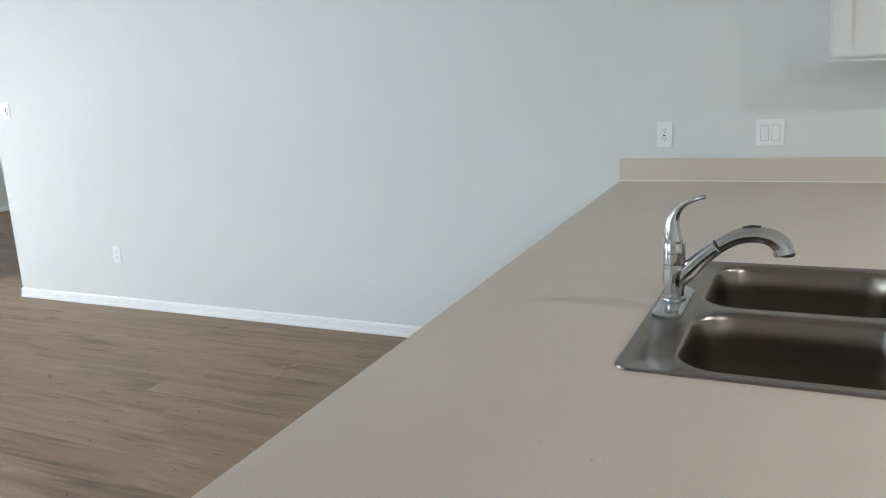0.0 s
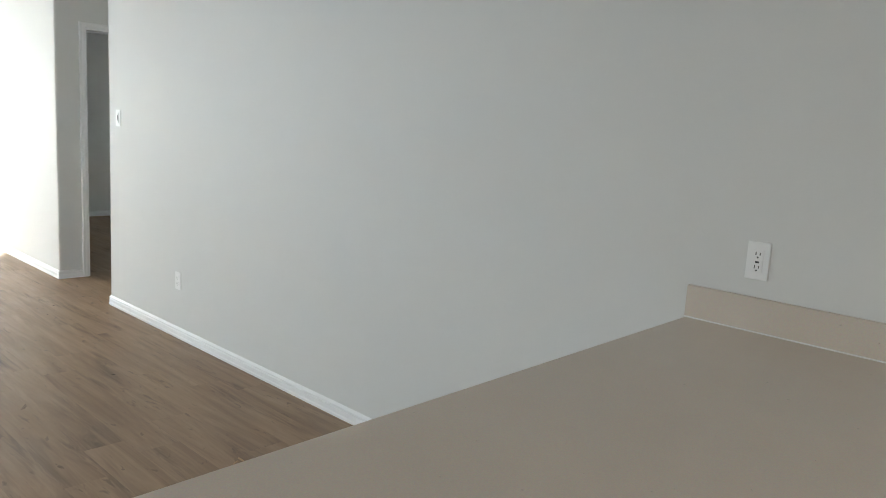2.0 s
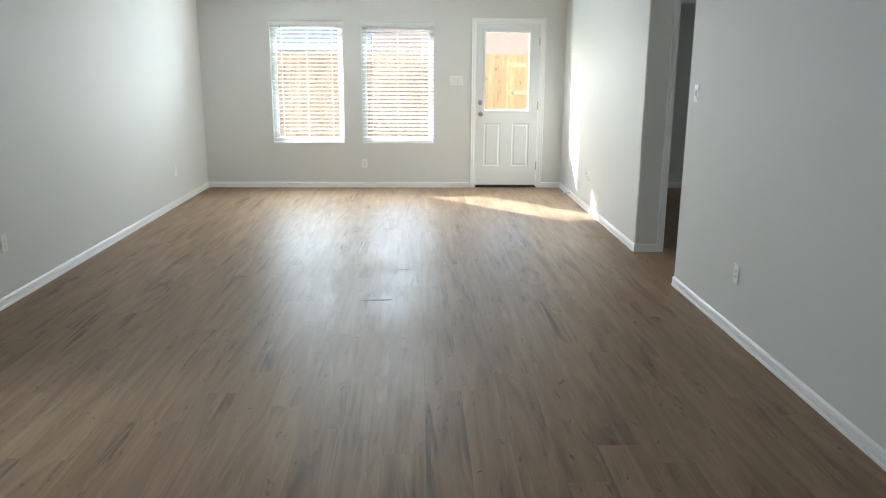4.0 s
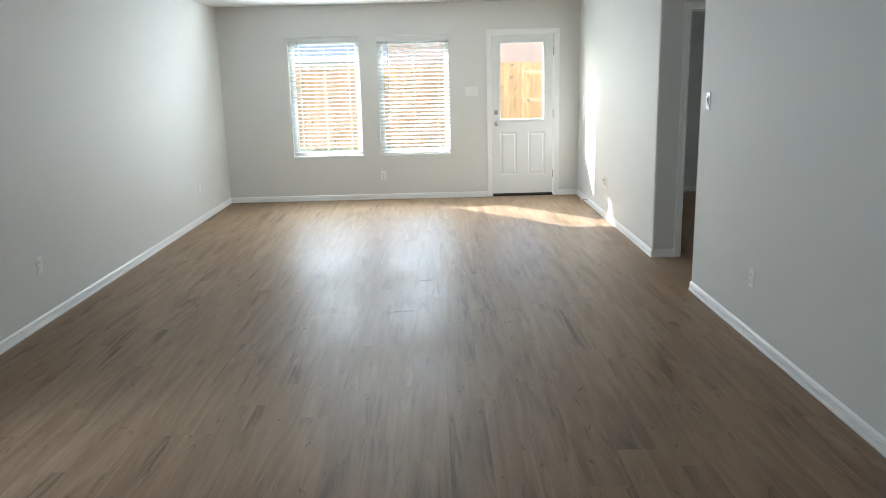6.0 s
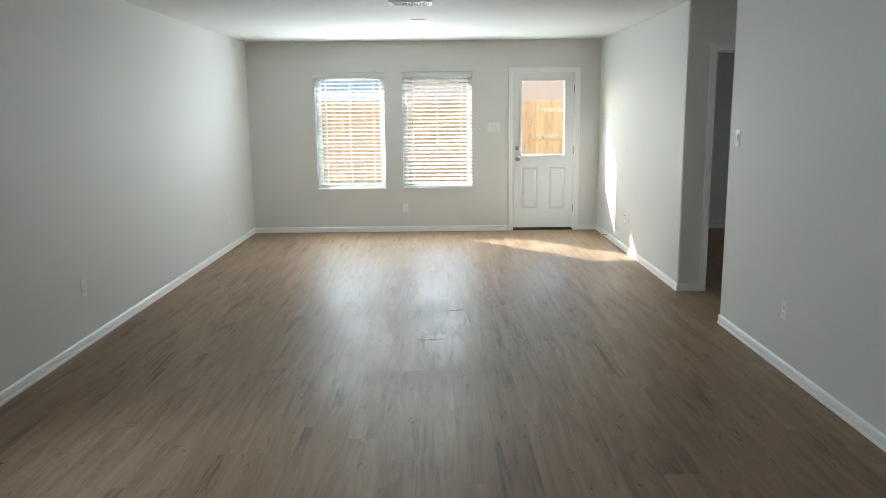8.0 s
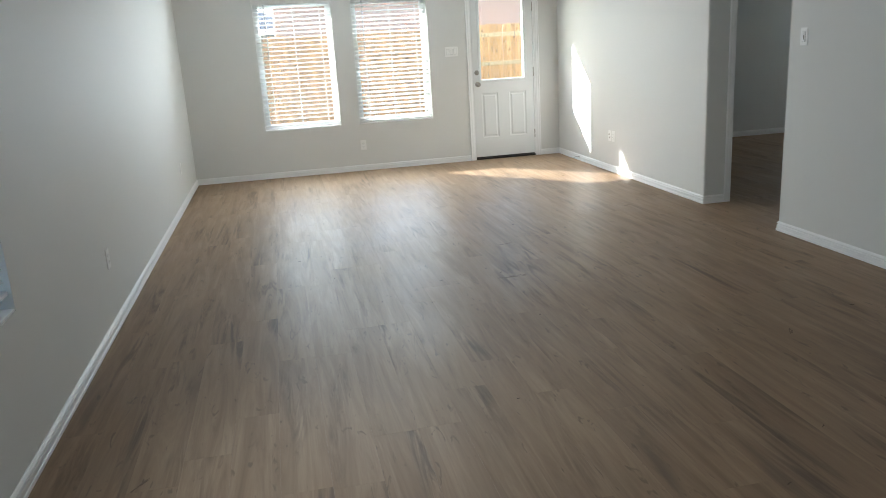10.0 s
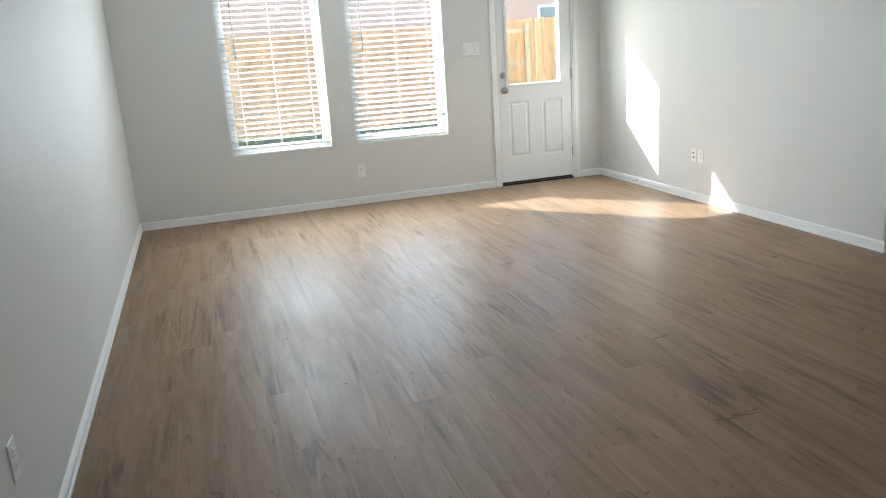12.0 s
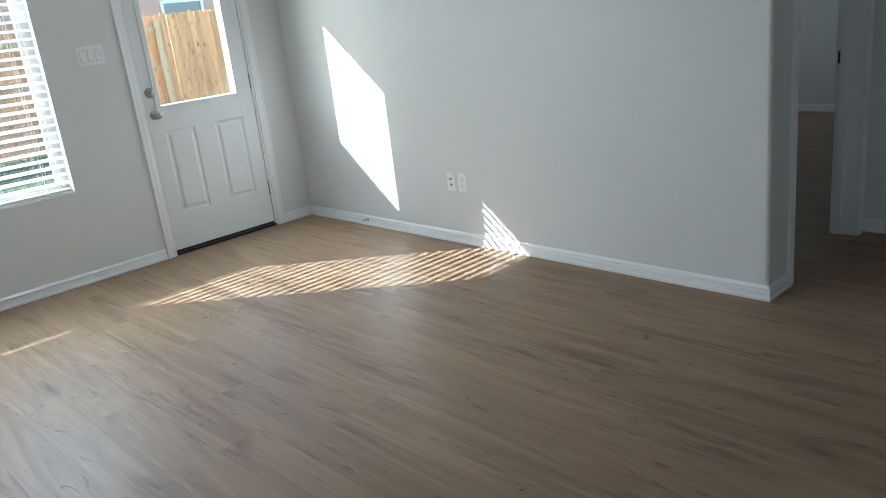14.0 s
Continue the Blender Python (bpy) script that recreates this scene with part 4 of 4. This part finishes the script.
# ---- outside ----
bm = bmesh.new()
far = 260.0
bm.faces.new([bm.verts.new(p) for p in ((-far, -far, -0.03), (far, -far, -0.03), (far, far, -0.03), (-far, far, -0.03))])
ground = tagged(part("ground", bm, M_GRASS), "lawn of short green grass behind the house", "lawn", kind="structure")
# the floor slab hides the lawn inside the house
tagged(part("foundation", boxed(-0.15, BED + 0.15, SOUTH - 0.15, OUTER, -0.16, -0.012), M_STUCCO), "concrete floor slab of the house", "slab", kind="structure")
rng = random.Random(5)
verts, faces = [], []
for k in range(26000):
    x, y = rng.uniform(-1.5, 9.5), rng.uniform(12.6, 17.1)
    a, h, l = rng.uniform(0, 6.283), rng.uniform(0.03, 0.075), rng.uniform(-0.03, 0.03)
    c, s = 0.005 * math.cos(a), 0.005 * math.sin(a)
    i = len(verts)
    verts += [(x - c, y - s, -0.03), (x + c, y + s, -0.03), (x + l, y + rng.uniform(-0.03, 0.03), -0.03 + h)]
    faces.append((i, i + 1, i + 2))
me = bpy.data.meshes.new("grass")
me.from_pydata(verts, [], faces)
me.materials.append(M_BLADE)
tagged(new("grass", me), "short green grass blades along the fence", "grass", kind="stuff")

FENCE_Y = 17.2
fence = base("fence", (0, FENCE_Y, -0.03), "tall new cedar picket fence with rails on alternate bays", "fence")
BAYS = ((-7.6, -5.2, 0), (-5.2, -2.8, 0), (-2.8, -0.4, 0), (-0.4, 2.2, 0), (2.2, 4.62, 0), (4.62, 6.90, 1), (6.90, 9.3, 0), (9.3, 11.7, 0), (11.7, 14.1, 1))
pickets = []
for v in range(4):
    h = 1.80
    bm = bmesh.new()
    line = [(-0.0462, 0.02), (0.0462, 0.02), (0.0462, h - 0.022), (0.030, h), (-0.030, h), (-0.0462, h - 0.022)]
    a = [bm.verts.new((x, -0.008, z)) for x, z in line]
    b = [bm.verts.new((x, 0.008, z)) for x, z in line]
    bm.faces.new(a[::-1])
    bm.faces.new(b)
    for k in range(6):
        bm.faces.new((a[k], a[(k + 1) % 6], b[(k + 1) % 6], b[k]))
    pickets.append(finish(bm, "picket", M_FENCE))
rng = random.Random(11)
for x0, x1, rails in BAYS:
    n = round((x1 - x0) / 0.0965)
    for k in range(n):
        p = new("picket", pickets[rng.randrange(4)])
        p.parent = fence
        x = x0 + (k + 0.5) * (x1 - x0) / n
        p.matrix_local = Matrix.Translation((x, (0.028 if rails else -0.028), rng.uniform(-0.012, 0.012))) @ Matrix.Rotation(radians(rng.uniform(-0.3, 0.3)), 4, "Y")
    for z in (0.30, 0.98, 1.58):
        part("rail", boxed(x0, x1, -0.019, 0.019, z - 0.044, z + 0.044, 0.003), M_RAIL, fence)
    part("post", boxed(x1 - 0.045, x1 + 0.045, -0.065 if rails else 0.0195, -0.0195 if rails else 0.11, 0.0, 1.72, 0.004), M_RAIL, fence)


def neighbour(name, label, x0, x1, y, deep, floor, eave_z, ridge_z, wall, gable, windows, door_x=None):
    """A house whose long eave faces us; windows: (x, z, wide, high) on the near wall."""
    ob = base(name, (x0, y, floor), label, "house")
    wide = x1 - x0
    e, r = eave_z - floor, ridge_z - floor
    bm = pierced("x", 0.0, deep, 0, wide, 0.0, e, [])
    body_ob = part("wall", bm, wall, ob)
    bm = bmesh.new()
    o = 0.5
    hip = gable
    pts = [(-o, -o, e), (wide + o, -o, e), (wide + o, deep + o, e), (-o, deep + o, e), (hip, deep / 2, r), (wide - hip, deep / 2, r)]
    vs = [bm.verts.new(p) for p in pts]
    for f in ((0, 1, 5, 4), (1, 2, 5), (2, 3, 4, 5), (3, 0, 4), (3, 2, 1, 0)):
        bm.faces.new([vs[i] for i in f])
    part("roof", bm, M_SHINGLE, ob)
    part("fascia", boxed(-o, wide + o, -o - 0.03, -o - 0.002, e - 0.16, e + 0.03), M_TRIM, ob)
    for x, z, w, h in windows:
        win = part("window", pierced("x", -0.05, -0.002, x - w / 2, x + w / 2, z, z + h, [(x - w / 2 + 0.08, x + w / 2 - 0.08, z + 0.08, z + h / 2 - 0.04), (x - w / 2 + 0.08, x + w / 2 - 0.08, z + h / 2 + 0.04, z + h - 0.08)]), M_VINYL, ob, "white framed window")
        part("pane", boxed(x - w / 2 + 0.08, x + w / 2 - 0.08, -0.02, -0.006, z + 0.08, z + h / 2 - 0.04), M_PANE, win)
        part("pane", boxed(x - w / 2 + 0.08, x + w / 2 - 0.08, -0.02, -0.006, z + h / 2 + 0.04, z + h - 0.08), M_PANE, win)
    return ob


def pane_material():
    n = Nodes("far_pane")
    n.set(Base_Color=(0.10, 0.13, 0.16), Roughness=0.08, Specular_IOR_Level=0.8)
    return n.mat


M_PANE = pane_material()
neighbour("house", "tan sided two-storey house behind the fence", 1.2, 17.0, 26.0, 9.0, -0.03, 5.4, 8.0, M_TAN, 4.0, [(4.4, 3.4, 1.4, 1.3), (10.6, 1.15, 1.25, 1.25), (10.6, 3.4, 1.4, 1.3)])
# Unseen house, added only to keep the sun off the side window.
west_sun_block = neighbour("house", "unseen two-storey grey sided house added to block sun from the side window", 0.0, 16.0, 0.0, 8.0, -0.03, 5.6, 8.2, M_WHITEWALL, 4.0, [(4.0, 3.4, 1.2, 1.3), (9.0, 3.4, 1.2, 1.3)])
west_sun_block.matrix_world = pose(-4.2, -5.0, -0.03, 0, 0, 90)
neighbour("house", "low pale house with a blue-grey shingle roof", -12.0, 1.9, 33.0, 9.0, -0.6, 2.25, 4.6, M_WHITEWALL, 4.2, [(9.0, 0.9, 1.2, 1.1), (4.5, 0.9, 1.2, 1.1)])

# ---- litter ----
rng = random.Random(3)


def splinter(x, y, length, thick, turn, material, label, name="wood_splinter"):
    bm = bmesh.new()
    pts = [Vector((length * (k / 4 - 0.5), 0.12 * length * math.sin(k * 1.3 + x * 9), thick * 0.9)) for k in range(5)]
    tube(bm, pts, [thick * s for s in (0.35, 0.9, 1.0, 0.8, 0.25)], 6, 0.7)
    ob = part(name, bm, material)
    ob.matrix_world = pose(x, y, 0.0015, 0, 0, turn)
    tagged(ob, label, "debris", "floor litter")


for dx, dy, l, t in ((0.0, 0.0, 0.10, 20), (0.06, 0.03, 0.055, 70), (-0.05, -0.02, 0.06, -30), (0.10, -0.01, 0.045, 110), (0.03, -0.05, 0.035, 150)):
    splinter(3.84 + dx, 2.525 + dy, l, 0.0042, t, M_WOODBIT, "thin pale wood splinter on the floor")
for k in range(46):
    splinter(rng.uniform(0.3, 4.2), rng.uniform(2.4, 9.2), rng.uniform(0.008, 0.03), rng.uniform(0.0012, 0.0022), rng.uniform(0, 180), M_DARKBIT, "tiny dark dirt crumb on the floor", "dirt_crumb")

M_STREAK = paint("streak_brown", (0.165, 0.105, 0.066), 0.6, 0.2, 200, 0.25)


def scuff(x, y, length, wide, turn, seed):
    """A thin ragged brown streak: a few overlapping slivers in one skin."""
    r = random.Random(seed)
    bm = bmesh.new()
    for k in range(7):
        u, v = r.uniform(-0.42, 0.42) * length, r.uniform(-0.4, 0.4) * wide
        l, w, a = length * r.uniform(0.10, 0.30), wide * r.uniform(0.10, 0.28), r.uniform(-0.3, 0.3)
        ring = []
        for j in range(10):
            g = 2 * math.pi * j / 10
            d = r.uniform(0.6, 1.1)
            px, py = l * d * math.cos(g), w * d * math.sin(g)
            ring.append((u + px * math.cos(a) - py * math.sin(a), v + px * math.sin(a) + py * math.cos(a)))
        z = 0.0004 + 0.00012 * k
        low = [bm.verts.new((p, q, 0.0)) for p, q in ring]
        top = [bm.verts.new((p * 0.98, q * 0.98, z)) for p, q in ring]
        for j in range(10):
            bm.faces.new((low[j], low[(j + 1) % 10], top[(j + 1) % 10], top[j]))
        bm.faces.new(top)
    ob = part("floor_streak", bm, M_STREAK)
    ob.matrix_world = pose(x, y, 0.0006, 0, 0, turn)
    tagged(ob, "brown ragged streak on the vinyl planks", "scuff", "floor litter")


# The first streak stands for wood figure that looks dark at a grazing view.
for k, (x, y, length, wide, turn) in enumerate(((2.40, 5.10, 0.20, 0.028, 5), (2.60, 5.90, 0.12, 0.02, 20), (3.40, 3.70, 0.07, 0.018, 60), (0.40, 3.20, 0.10, 0.016, 65), (3.30, 2.95, 0.07, 0.016, 100), (3.95, 6.72, 0.09, 0.02, 25))):
    scuff(x, y, length, wide, turn, 40 + k)

# ---- floor planks ----
PLANK_W, PLANK_L, GAP = 0.1805, 1.22, 0.00012


def plank_verts(x0, x1, y0, y1):
    b = 0.0002
    top = [(x0 + b, y0 + b, 0), (x1 - b, y0 + b, 0), (x1 - b, y1 - b, 0), (x0 + b, y1 - b, 0)]
    low = [(x0, y0, -b), (x1, y0, -b), (x1, y1, -b), (x0, y1, -b)]
    foot = [(x0, y0, -0.010), (x1, y0, -0.010), (x1, y1, -0.010), (x0, y1, -0.010)]
    return top + low + foot


PLANK_FACES = [(0, 1, 2, 3)] + [(4 + k, 4 + (k + 1) % 4, (k + 1) % 4, k) for k in range(4)] + [(8 + k, 8 + (k + 1) % 4, 4 + (k + 1) % 4, 4 + k) for k in range(4)]


def lay(x0, x1, y0, y1, seed):
    """The cuts of a plank floor that runs in y: rows of x0, x1, y0, y1."""
    r = random.Random(seed)
    out = []
    x = x0
    while x < x1 - 0.01:
        w = min(PLANK_W, x1 - x)
        y = y0 - r.uniform(0.05, PLANK_L - 0.05)
        while y < y1 - 0.01:
            a, b = max(y, y0), min(y + PLANK_L, y1)
            if b - a > 0.02:
                out.append((x + GAP, x + w - GAP, a + GAP, b - GAP))
            y += PLANK_L
        x += w
    return out


floor = base("floor", (0, 0, 0), "grey-brown wood-look vinyl plank floor, dusty with scuffs", "floor")
floor["kind"] = "structure"
shared = {}
for x0, x1, y0, y1 in lay(0.0, W, SOUTH, 10.0, 21):
    key = (round(x1 - x0, 3), round(y1 - y0, 3))
    if key not in shared:
        me = bpy.data.meshes.new("plank")
        w, l = (x1 - x0) / 2, (y1 - y0) / 2
        me.from_pydata(plank_verts(-w, w, -l, l), [], PLANK_FACES)
        me.materials.append(M_FLOOR)
        shared[key] = me
    p = new("plank", shared[key])
    p.parent = floor
    p.location = ((x0 + x1) / 2, (y0 + y1) / 2, 0)
verts, faces = [], []
for area in ((W, 5.70, 5.43, 6.47), (4.78, 5.59, 6.47, 6.60), (W + 0.12, BED, 6.60, 10.0)):
    for cut in lay(*area, 33):
        i = len(verts)
        verts += plank_verts(*cut)
        faces += [tuple(i + j for j in f) for f in PLANK_FACES]
me = bpy.data.meshes.new("plank_rest")
me.from_pydata(verts, [], faces)
me.materials.append(M_FLOOR)
rest = new("plank_rest", me)
rest.parent = floor
tagged(rest, kind="stuff")
